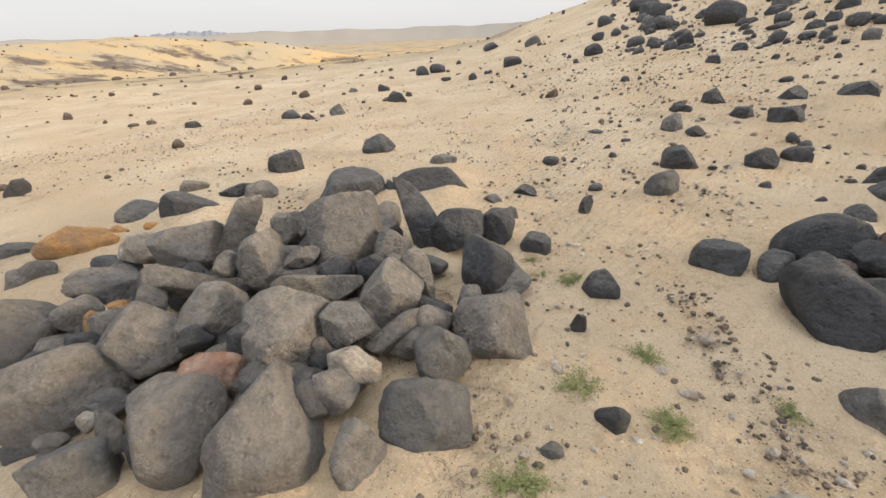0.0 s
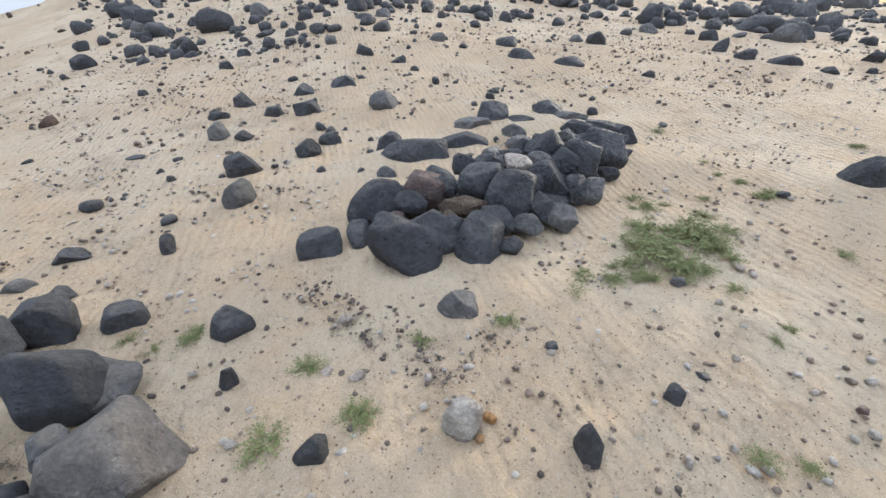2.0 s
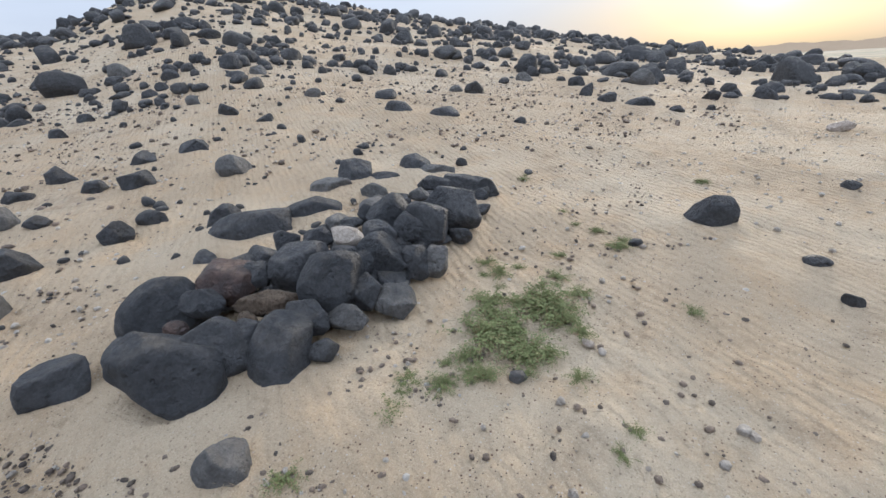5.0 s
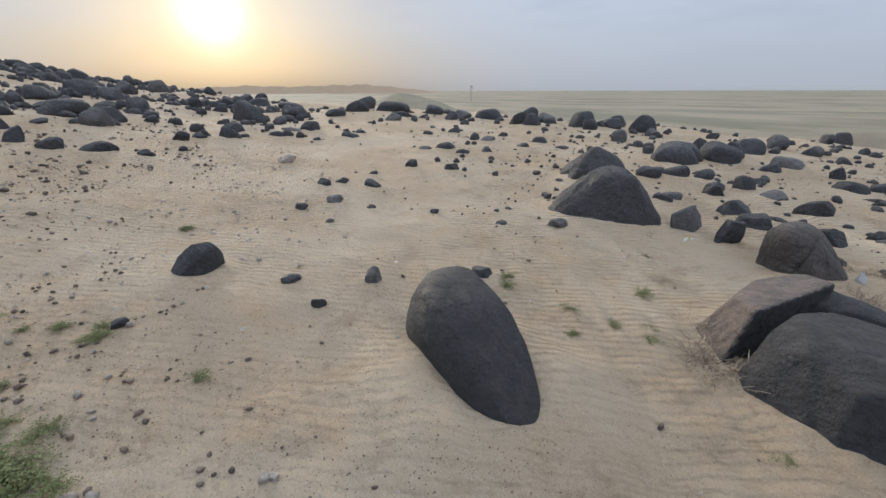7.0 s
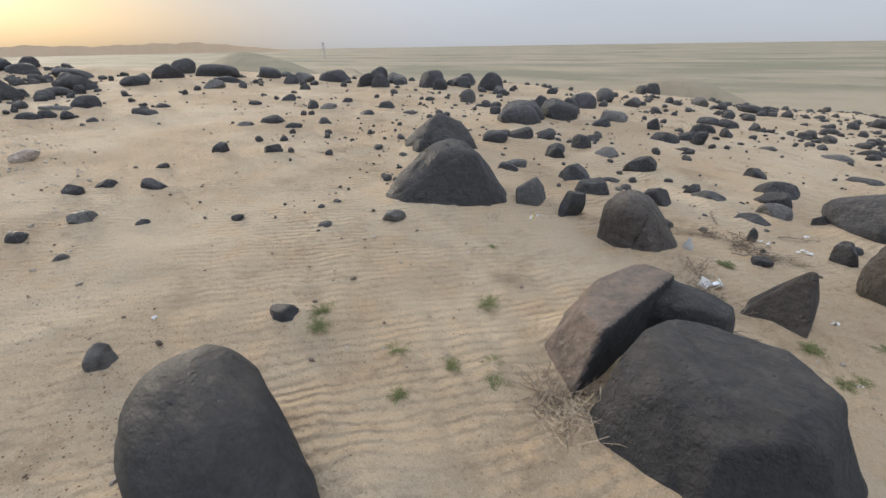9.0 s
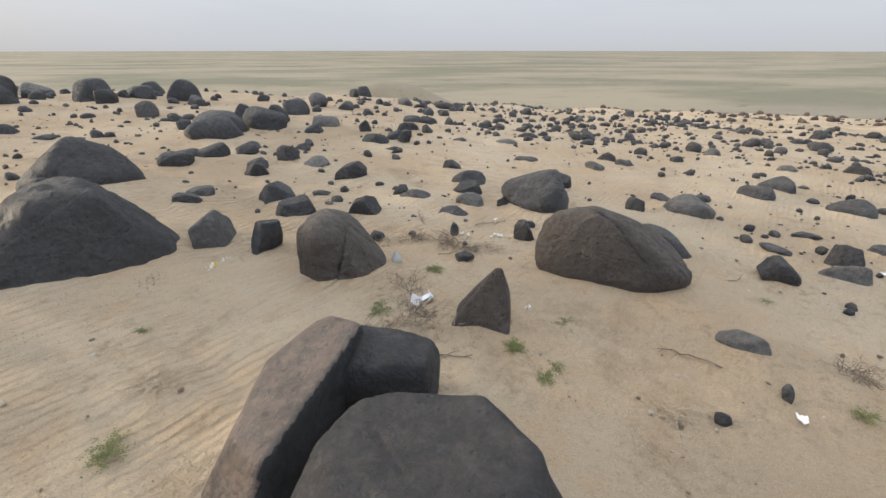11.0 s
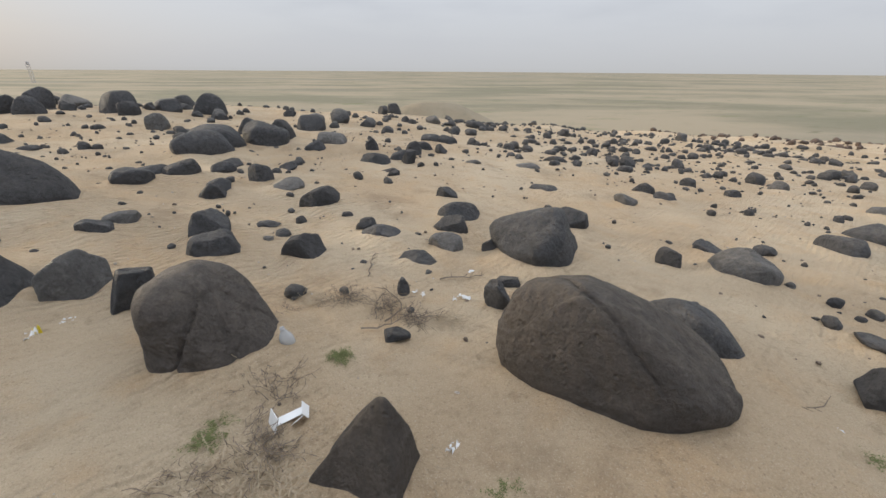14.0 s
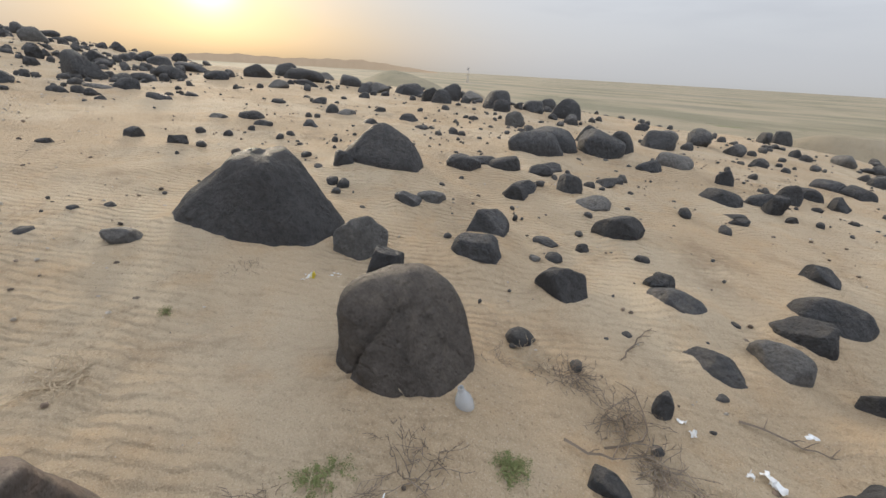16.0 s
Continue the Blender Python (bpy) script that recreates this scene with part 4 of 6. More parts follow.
cairn_stone(3.38, 0.76, 0.29, 0.19, 0.17, 0.24, -21, 1, -74, "d")
cairn_stone(3.46, 0.66, 0.27, 0.18, 0.15, 0.22, -21, 1, -76, "g")
cairn_stone(3.84, 1.15, 0.42, 0.37, 0.27, 0.31, -19, -31, -59, "d")
cairn_stone(4.19, 0.75, 0.38, 0.47, 0.39, 0.40, -16, 1, -77, "d")
cairn_stone(5.76, 1.70, 0.33, 0.41, 0.36, 0.41, -11, 3, -72, "d")
cairn_stone(5.34, 1.92, 0.31, 0.41, 0.16, 0.20, -12, 3, -68, "d")
cairn_stone(5.29, 2.26, 0.33, 0.40, 0.32, 0.47, -12, 4, -64, "d")
cairn_stone(4.95, 2.37, 0.30, 0.47, 0.23, 0.27, -13, -5, -59, "g")
cairn_stone(4.94, 1.83, 0.25, 0.31, 0.26, 0.27, -14, 4, -67, "g")
cairn_stone(4.75, 1.09, 0.44, 0.34, 0.15, 0.17, -13, 2, -75, "d")
cairn_stone(5.68, 1.42, 0.32, 0.49, 0.18, 0.21, -12, 2, -74, "g")
cairn_stone(4.92, 0.88, 0.41, 0.41, 0.15, 0.19, -13, 11, -80, "d")
cairn_stone(4.98, 0.67, 0.37, 0.34, 0.17, 0.17, -14, 15, -84, "d")
cairn_stone(3.90, 1.33, 0.43, 0.22, 0.13, 0.15, -16, 4, -68, "d")
cairn_stone(3.66, 1.37, 0.43, 0.17, 0.08, 0.09, -16, 4, -66, "d")
cairn_stone(3.51, 1.32, 0.42, 0.16, 0.09, 0.11, -17, 4, -66, "d")
cairn_stone(3.37, 1.47, 0.42, 0.21, 0.13, 0.16, -18, 5, -62, "d")
cairn_stone(2.41, 1.72, 0.28, 0.12, 0.07, 0.09, -25, 12, -50, "rust")
cairn_stone(2.56, 1.40, 0.29, 0.12, 0.09, 0.09, -25, 9, -57, "brown")
cairn_stone(4.37, 1.11, 0.45, 0.19, 0.10, 0.13, -14, 2, -73, "g")
cairn_stone(2.61, 1.74, 0.31, 0.24, 0.13, 0.17, -23, 11, -52, "d")
cairn_stone(2.50, 1.33, 0.26, 0.19, 0.14, 0.15, -27, 9, -58, "d")
cairn_stone(2.69, 1.12, 0.26, 0.24, 0.17, 0.20, -26, 6, -63, "d")
cairn_stone(3.55, 1.09, 0.39, 0.24, 0.24, 0.24, -18, 3, -69, "d")
cairn_stone(3.20, 1.18, 0.37, 0.23, 0.15, 0.18, -20, 4, -66, "d")
cairn_stone(3.76, 0.93, 0.38, 0.30, 0.23, 0.25, -17, 2, -73, "d")
near_stone(-0.71, 1.64, 0.05, 0.36, 0.27, 0.20, 1, 6, 18, "w", True)
near_stone(-1.46, 2.60, 0.03, 0.34, 0.29, 0.22, -23, -23, 130, "g", True)
near_stone(-0.82, 2.83, 0.06, 0.21, 0.18, 0.11, -22, -5, 289, "w", True)
near_stone(0.07, 2.31, 0.10, 0.34, 0.27, 0.25, 22, -23, 253, "g", True)
near_stone(-0.33, 2.61, 0.11, 0.33, 0.29, 0.26, -4, -7, 336, "g", True)
near_stone(-0.48, 1.46, 0.05, 0.32, 0.24, 0.22, 18, -8, 173, "g", True)
near_stone(-0.53, 2.28, 0.10, 0.35, 0.31, 0.25, -23, 0, 317, "w", True)
near_stone(-0.78, 1.80, 0.05, 0.33, 0.29, 0.23, 4, 11, 241, "d", True)
near_stone(-1.60, 2.75, 0.02, 0.32, 0.21, 0.17, 14, -9, 59, "g", True)
near_stone(-0.35, 1.37, 0.04, 0.34, 0.26, 0.26, -13, -15, 343, "d", True)
near_stone(-1.57, 3.35, -0.04, 0.31, 0.23, 0.21, -24, -20, 17, "d", True)
near_stone(-1.71, 1.91, -0.01, 0.33, 0.26, 0.18, -2, -20, 267, "w", True)
near_stone(-1.10, 2.97, 0.03, 0.17, 0.16, 0.11, -12, 25, 159, "g", True)
near_stone(-0.74, 3.14, 0.05, 0.35, 0.22, 0.19, 14, -2, 262, "g", True)
near_stone(-1.97, 2.85, -0.02, 0.25, 0.20, 0.19, 15, -6, 245, "g", True)
near_stone(-0.02, 2.93, 0.09, 0.23, 0.15, 0.17, -5, 6, 173, "g", True)
near_stone(-2.30, 2.05, -0.10, 0.30, 0.18, 0.18, 9, -18, 249, "d", True)
near_stone(-1.73, 1.86, -0.02, 0.26, 0.19, 0.16, -11, 24, 92, "d", True)
near_stone(-0.58, 2.35, 0.10, 0.34, 0.26, 0.26, 25, 11, 156, "d", True)
near_stone(-0.58, 1.46, 0.04, 0.25, 0.16, 0.18, -2, 17, 174, "w", True)
near_stone(-1.93, 2.72, -0.01, 0.30, 0.23, 0.17, -2, -13, 294, "g", True)
near_stone(-1.53, 1.34, -0.08, 0.18, 0.14, 0.14, -4, 16, 190, "g", True)
near_stone(-0.17, 3.36, 0.05, 0.28, 0.21, 0.20, -20, -3, 50, "w", True)
near_stone(-0.20, 3.45, 0.03, 0.29, 0.26, 0.15, -18, -14, 333, "g", True)
near_stone(-1.46, 1.44, -0.05, 0.28, 0.24, 0.17, 19, 0, 306, "w", True)
near_stone(0.18, 1.75, 0.07, 0.22, 0.15, 0.13, 15, 8, 231, "g", True)
near_stone(-2.42, 2.30, -0.11, 0.22, 0.16, 0.15, -9, -14, 276, "g", True)
near_stone(-1.27, 1.50, -0.02, 0.23, 0.21, 0.16, -16, 7, 34, "g", True)
near_stone(0.71, 2.15, 0.07, 0.34, 0.27, 0.20, -20, 23, 132, "g", True)
near_stone(-0.58, 3.50, 0.02, 0.34, 0.28, 0.18, -10, -21, 153, "w", True)
near_stone(-0.34, 2.22, 0.10, 0.32, 0.26, 0.21, 9, -9, 9, "d", True)
near_stone(-0.81, 3.38, 0.03, 0.20, 0.18, 0.11, -8, -22, 329, "g", True)
near_stone(-1.79, 1.76, -0.04, 0.19, 0.13, 0.12, -17, 20, 41, "d", True)
near_stone(-0.88, 2.38, 0.08, 0.34, 0.22, 0.21, -12, -6, 247, "d", True)
near_stone(-0.35, 2.52, 0.11, 0.33, 0.23, 0.21, 18, -6, 205, "g", True)
near_stone(-0.71, 2.55, 0.09, 0.36, 0.24, 0.25, -6, 25, 78, "w", True)
near_stone(-0.05, 3.27, 0.06, 0.32, 0.22, 0.22, 5, 20, 272, "w", True)
near_stone(-0.11, 1.85, 0.10, 0.31, 0.26, 0.22, 19, -1, 172, "w", True)
near_stone(-0.27, 1.58, 0.07, 0.18, 0.14, 0.14, -6, 16, 211, "d", True)
near_stone(-0.96, 1.27, -0.02, 0.20, 0.16, 0.15, 12, -6, 244, "d", True)
near_stone(-0.15, 1.42, 0.05, 0.18, 0.12, 0.11, -19, 17, 357, "w", True)
near_stone(-1.71, 1.84, -0.02, 0.36, 0.25, 0.19, 20, -23, 255, "d", True)
near_stone(-1.97, 2.10, -0.04, 0.21, 0.14, 0.11, 25, 13, 70, "d", True)
near_stone(-1.23, 3.11, 0.02, 0.34, 0.29, 0.25, -21, -11, 319, "g", True)
near_stone(-0.95, 2.27, 0.07, 0.31, 0.19, 0.20, -16, -12, 184, "w", True)
near_stone(0.18, 1.69, 0.07, 0.32, 0.22, 0.20, 13, 0, 17, "w", True)
near_stone(-2.19, 2.98, -0.08, 0.31, 0.27, 0.18, 19, -7, 106, "d", True)
near_stone(-1.09, 1.76, 0.03, 0.20, 0.15, 0.13, -8, -4, 208, "d", True)
near_stone(-0.01, 2.03, 0.10, 0.31, 0.21, 0.18, -20, -24, 206, "g", True)
near_stone(-1.83, 1.74, -0.05, 0.29, 0.23, 0.17, 25, -15, 317, "w", True)
near_stone(-1.32, 1.23, -0.07, 0.21, 0.14, 0.15, 23, -18, 330, "g", True)
near_stone(0.29, 2.39, 0.09, 0.20, 0.13, 0.13, -19, -18, 161, "g", True)
near_stone(-0.07, 1.70, 0.08, 0.19, 0.16, 0.13, -14, 20, 13, "w", True)
near_stone(-1.17, 1.86, 0.03, 0.28, 0.22, 0.20, 24, 13, 186, "w", True)
near_stone(-0.55, 2.78, 0.09, 0.35, 0.31, 0.25, -22, 18, 134, "d", True)
near_stone(0.25, 1.89, 0.08, 0.26, 0.22, 0.19, 0, 5, 307, "d", True)
near_stone(-1.66, 2.37, 0.02, 0.25, 0.18, 0.13, -23, -14, 78, "g", True)
near_stone(-0.72, 2.86, 0.07, 0.27, 0.18, 0.19, -3, -1, 186, "d", True)
near_stone(-1.25, 1.21, -0.06, 0.20, 0.14, 0.16, -12, -24, 13, "w", True)
near_stone(-0.34, 3.36, 0.04, 0.31, 0.27, 0.20, -23, -6, 201, "w", True)
near_stone(-0.28, 2.87, 0.09, 0.25, 0.18, 0.16, -17, 3, 15, "d", True)
near_stone(-0.58, 1.36, 0.02, 0.24, 0.15, 0.14, 10, -22, 40, "g", True)
near_stone(-0.18, 3.17, 0.07, 0.17, 0.15, 0.10, -4, 13, 10, "d", True)
near_stone(-1.33, 1.77, 0.01, 0.21, 0.16, 0.14, -17, -14, 309, "g", True)
near_stone(-0.71, 3.36, 0.04, 0.27, 0.19, 0.19, 18, 9, 337, "d", True)
near_stone(-0.20, 2.14, 0.10, 0.23, 0.17, 0.15, -2, 11, 100, "g", True)
near_stone(-1.29, 2.41, 0.05, 0.34, 0.26, 0.27, -16, 10, 71, "d", True)
near_stone(-0.27, 1.63, 0.08, 0.23, 0.20, 0.16, -22, 25, 309, "w", True)
near_stone(-1.54, 2.20, 0.03, 0.17, 0.13, 0.13, -12, 16, 241, "g", True)
near_stone(-2.17, 2.16, -0.07, 0.17, 0.11, 0.13, -23, -25, 177, "d", True)
near_stone(-2.06, 1.65, -0.10, 0.23, 0.15, 0.16, 2, 25, 16, "g", True)
near_stone(-0.45, 3.27, 0.05, 0.20, 0.13, 0.14, 22, -20, 47, "w", True)
near_stone(0.33, 1.58, 0.04, 0.26, 0.20, 0.14, 8, 15, 173, "d", True)
near_stone(-0.55, 2.76, 0.09, 0.30, 0.18, 0.15, -17, 2, 69, "w", True)
near_stone(0.20, 2.17, 0.09, 0.26, 0.21, 0.14, 12, -18, 296, "d", True)
cairn_stone(2.70, 1.27, 0.20, 0.14, 0.09, 0.08, 16, 2, 155, "g", True)
cairn_stone(2.92, 1.95, 0.23, 0.23, 0.18, 0.13, 14, 3, 87, "d", True)
cairn_stone(4.69, 0.92, 0.33, 0.14, 0.11, 0.11, -9, 12, 350, "g", True)
cairn_stone(3.18, 0.82, 0.19, 0.22, 0.15, 0.13, -5, -6, 161, "g", True)
cairn_stone(3.97, 1.58, 0.30, 0.19, 0.14, 0.13, -5, -19, 119, "d", True)
cairn_stone(3.18, 1.26, 0.26, 0.22, 0.20, 0.13, 8, -25, 23, "d", True)
cairn_stone(4.34, 0.69, 0.28, 0.17, 0.15, 0.11, 16, 0, 197, "d", True)
cairn_stone(2.47, 1.22, 0.16, 0.22, 0.16, 0.13, -23, -19, 94, "d", True)
cairn_stone(2.95, 1.73, 0.25, 0.17, 0.14, 0.09, -11, -2, 175, "g", True)
cairn_stone(3.02, 1.91, 0.24, 0.14, 0.10, 0.10, 11, -12, 250, "d", True)
cairn_stone(4.40, 0.88, 0.32, 0.27, 0.19, 0.14, -1, 8, 107, "d", True)
cairn_stone(3.95, 1.27, 0.30, 0.16, 0.12, 0.10, 1, -5, 205, "g", True)
cairn_stone(3.29, 1.93, 0.25, 0.30, 0.25, 0.22, -4, -1, 260, "d", True)
cairn_stone(3.26, 1.04, 0.24, 0.27, 0.23, 0.18, 14, -15, 219, "d", True)
cairn_stone(4.43, 1.33, 0.33, 0.23, 0.19, 0.17, 18, -10, 314, "d", True)
cairn_stone(3.62, 1.03, 0.27, 0.23, 0.20, 0.15, 9, 17, 63, "d", True)
cairn_stone(3.66, 1.25, 0.29, 0.27, 0.22, 0.17, 22, 22, 143, "d", True)
cairn_stone(4.20, 1.37, 0.31, 0.19, 0.15, 0.13, 17, 5, 307, "d", True)
cairn_stone(4.98, 0.71, 0.30, 0.27, 0.19, 0.18, 23, 25, 16, "g", True)
cairn_stone(3.75, 0.87, 0.26, 0.25, 0.20, 0.19, 9, -14, 9, "d", True)
cairn_stone(4.88, 0.70, 0.30, 0.19, 0.12, 0.15, 24, -4, 79, "d", True)
cairn_stone(3.99, 0.64, 0.24, 0.24, 0.17, 0.13, -21, -23, 225, "d", True)
cairn_stone(3.24, 0.94, 0.22, 0.18, 0.15, 0.09, 14, -15, 89, "d", True)
cairn_stone(4.17, 1.12, 0.31, 0.28, 0.19, 0.14, 5, -5, 178, "d", True)
cairn_stone(2.56, 1.44, 0.19, 0.27, 0.23, 0.16, 15, 19, 60, "g", True)
cairn_stone(3.65, 1.44, 0.30, 0.30, 0.21, 0.21, 24, -1, 35, "d", True)
cairn_stone(3.51, 1.23, 0.28, 0.27, 0.19, 0.21, 23, 15, 43, "d", True)
cairn_stone(3.22, 0.86, 0.20, 0.27, 0.19, 0.20, 19, -19, 87, "d", True)
cairn_stone(4.75, 1.01, 0.34, 0.24, 0.21, 0.15, 3, -2, 289, "d", True)
cairn_stone(3.77, 1.73, 0.28, 0.19, 0.11, 0.12, 11, -4, 358, "d", True)
cairn_stone(3.71, 0.75, 0.24, 0.16, 0.12, 0.09, -15, 19, 199, "g", True)
cairn_stone(2.43, 1.56, 0.18, 0.25, 0.16, 0.19, 9, 22, 36, "d", True)
cairn_stone(4.61, 1.04, 0.34, 0.26, 0.21, 0.13, -9, -13, 96, "d", True)
cairn_stone(3.88, 0.77, 0.26, 0.19, 0.16, 0.09, 0, -2, 306, "d", True)
cairn_stone(3.36, 0.91, 0.23, 0.27, 0.24, 0.20, 6, -10, 84, "d", True)
cairn_stone(3.53, 1.40, 0.29, 0.18, 0.15, 0.11, 8, -5, 65, "g", True)
cairn_stone(4.08, 1.45, 0.31, 0.23, 0.20, 0.15, -5, 19, 39, "d", True)
cairn_stone(2.94, 1.55, 0.25, 0.16, 0.13, 0.12, 13, 7, 334, "d", True)
cairn_stone(3.17, 1.06, 0.23, 0.19, 0.16, 0.10, -6, 14, 4, "d", True)
cairn_stone(2.68, 2.01, 0.21, 0.26, 0.19, 0.13, -11, 15, 124, "d", True)
cairn_stone(3.04, 1.44, 0.26, 0.27, 0.20, 0.17, -4, 2, 106, "g", True)
cairn_stone(2.71, 1.18, 0.19, 0.24, 0.20, 0.16, 22, -23, 271, "d", True)
cairn_stone(3.10, 1.94, 0.25, 0.32, 0.20, 0.19, 20, 21, 205, "d", True)
cairn_stone(3.72, 0.99, 0.27, 0.22, 0.16, 0.11, 22, -17, 70, "d", True)
cairn_stone(3.10, 1.63, 0.27, 0.17, 0.14, 0.13, 8, -2, 188, "g", True)
cairn_stone(4.73, 1.25, 0.33, 0.17, 0.13, 0.11, 24, -16, 32, "d", True)
cairn_stone(2.81, 1.06, 0.19, 0.15, 0.12, 0.09, 22, -13, 1, "d", True)
cairn_stone(2.84, 1.79, 0.23, 0.32, 0.28, 0.16, -17, 1, 140, "g", True)
cairn_stone(2.26, 1.94, 0.16, 0.28, 0.17, 0.17, 9, 22, 224, "d", True)
cairn_stone(4.52, 0.59, 0.28, 0.19, 0.13, 0.11, 11, 14, 90, "d", True)
cairn_stone(4.15, 0.75, 0.28, 0.18, 0.12, 0.12, 13, -8, 209, "g", True)
cairn_stone(4.29, 1.32, 0.32, 0.28, 0.21, 0.18, -15, 18, 243, "g", True)
cairn_stone(4.39, 1.55, 0.31, 0.30, 0.24, 0.16, 18, 8, 306, "g", True)
cairn_stone(3.33, 0.96, 0.23, 0.17, 0.16, 0.12, 9, 25, 197, "d", True)
cairn_stone(2.31, 1.63, 0.17, 0.20, 0.14, 0.14, -2, 10, 177, "d", True)
cairn_stone(3.95, 1.65, 0.29, 0.25, 0.22, 0.19, 1, 3, 147, "g", True)
cairn_stone(3.18, 1.55, 0.28, 0.27, 0.18, 0.17, -7, 25, 160, "g", True)
cairn_stone(4.61, 1.40, 0.32, 0.22, 0.15, 0.14, 16, 6, 303, "d", True)
# great boulders
boulder(-0.62, -5.29, 1.22, 0.66, 0.62, -205, "brown_grey", "long")
# boulders and stones strewn over the slope
boulder(4.71, -7.63, 1.21, 0.98, 0.53, -135)
boulder(3.62, -4.64, 0.27, 0.22, 0.09, -106)
boulder(7.08, -5.31, 0.27, 0.21, 0.16, -93)
boulder(3.29, -6.90, 0.33, 0.28, 0.13, -139)
boulder(4.19, -8.62, 0.55, 0.44, 0.23, -146)
boulder(8.25, -7.29, 0.47, 0.43, 0.20, -106)
boulder(8.35, -6.75, 0.35, 0.29, 0.12, -102)
boulder(4.42, -10.75, 0.97, 0.69, 0.49, -141)
boulder(3.51, -9.55, 0.36, 0.28, 0.21, -139)
boulder(2.77, -9.09, 0.35, 0.30, 0.26, -143)
boulder(3.00, -8.24, 0.33, 0.30, 0.19, -145)
boulder(2.33, -8.83, 0.49, 0.42, 0.13, -149)
boulder(2.73, -9.99, 0.30, 0.27, 0.13, -164)
boulder(1.48, -10.96, 0.54, 0.39, 0.25, -164)
boulder(0.92, -11.12, 0.26, 0.24, 0.33, -181)
boulder(0.91, -12.17, 0.36, 0.28, 0.35, -174)
boulder(2.70, -12.60, 0.69, 0.52, 0.32, -153)
boulder(3.89, -15.16, 0.76, 0.67, 0.47, -159)
boulder(3.91, -12.13, 0.92, 0.69, 0.57, -154)
boulder(2.02, -7.44, 0.27, 0.20, 0.06, -154)
boulder(1.75, -7.62, 0.13, 0.10, 0.07, -149)
boulder(1.86, -7.04, 0.11, 0.10, 0.05, -158)
boulder(1.04, -7.48, 0.25, 0.19, 0.12, -153)
boulder(0.53, -5.61, 0.18, 0.13, 0.07, -174)
boulder(-0.24, -6.42, 0.25, 0.19, 0.10, -184)
boulder(-0.21, -7.14, 0.22, 0.18, 0.12, -185)
boulder(9.10, -9.74, 0.48, 0.39, 0.19, -117)
boulder(7.64, -9.36, 0.38, 0.29, 0.14, -135)
boulder(10.63, -9.92, 0.44, 0.40, 0.20, -115)
boulder(7.70, -8.14, 0.27, 0.25, 0.15, -125)
boulder(11.23, -6.45, 0.23, 0.18, 0.12, -92)
boulder(12.63, -5.68, 0.66, 0.46, 0.16, -87)
boulder(11.86, -4.90, 0.39, 0.30, 0.17, -98)
boulder(16.34, -7.13, 0.74, 0.60, 0.27, -94)
boulder(16.87, -9.40, 0.81, 0.58, 0.32, -111)
boulder(18.46, -11.39, 1.05, 0.79, 0.60, -117)
boulder(15.42, -15.22, 0.81, 0.69, 0.48, -130)
boulder(14.68, -16.24, 1.23, 1.00, 0.52, -129)
boulder(11.20, -14.81, 0.68, 0.54, 0.51, -139)
boulder(12.77, -16.81, 0.86, 0.59, 0.74, -134)
boulder(9.06, -15.50, 0.54, 0.38, 0.42, -147)
boulder(7.01, -13.52, 0.51, 0.42, 0.44, -138)
boulder(9.03, -17.19, 0.77, 0.67, 0.47, -138)
boulder(9.87, -19.47, 0.76, 0.61, 0.52, -143)
boulder(15.45, -14.54, 0.57, 0.46, 0.44, -125)
boulder(16.38, -12.45, 0.94, 0.76, 0.27, -108)
boulder(21.45, -16.07, 0.91, 0.80, 0.39, -123)
boulder(16.85, -14.69, 0.95, 0.66, 0.46, -129)
boulder(10.85, -5.43, 0.19, 0.16, 0.11, -104)
boulder(4.37, -4.45, 0.10, 0.08, 0.04, -80)
boulder(6.99, -4.42, 0.21, 0.18, 0.06, -91)
boulder(0.73, -19.40, 0.59, 0.41, 0.31, -186)
boulder(0.61, -14.47, 0.56, 0.44, 0.27, -177)
boulder(0.35, -12.62, 0.27, 0.25, 0.26, -188)
boulder(1.08, -10.11, 0.22, 0.16, 0.12, -173)
boulder(0.68, -10.88, 0.14, 0.12, 0.12, -174)
boulder(2.73, -10.55, 0.16, 0.13, 0.14, -167)
boulder(2.88, -11.89, 0.44, 0.40, 0.23, -156)
boulder(1.79, -12.37, 0.27, 0.23, 0.32, -164)
boulder(1.68, -18.72, 0.28, 0.25, 0.22, -169)
boulder(1.93, -15.82, 0.35, 0.32, 0.17, -174)
boulder(2.67, -5.92, 0.45, 0.31, 0.30, -134)
boulder(2.19, -5.79, 0.27, 0.22, 0.27, -139)
boulder(2.43, -7.15, 0.44, 0.37, 0.23, -164)
boulder(2.13, -6.64, 0.45, 0.31, 0.21, -166)
boulder(1.43, -6.74, 0.42, 0.35, 0.21, -174)
boulder(3.27, -7.16, 0.37, 0.26, 0.12, -139)
boulder(4.31, -9.10, 0.56, 0.48, 0.19, -141)
boulder(4.68, -11.42, 1.15, 1.01, 0.48, -146)
boulder(4.68, -13.06, 0.55, 0.43, 0.47, -146)
boulder(3.88, -12.81, 0.62, 0.55, 0.54, -161)
boulder(4.16, -16.11, 0.71, 0.64, 0.38, -153)
boulder(3.04, -8.50, 0.36, 0.27, 0.17, -159)
boulder(3.59, -9.87, 0.42, 0.33, 0.17, -150)
boulder(2.75, -10.26, 0.33, 0.25, 0.11, -157)
boulder(1.72, -8.23, 0.48, 0.43, 0.26, -173)
boulder(1.98, -7.61, 0.25, 0.22, 0.08, -170)
boulder(0.86, -7.33, 0.44, 0.39, 0.10, -180)
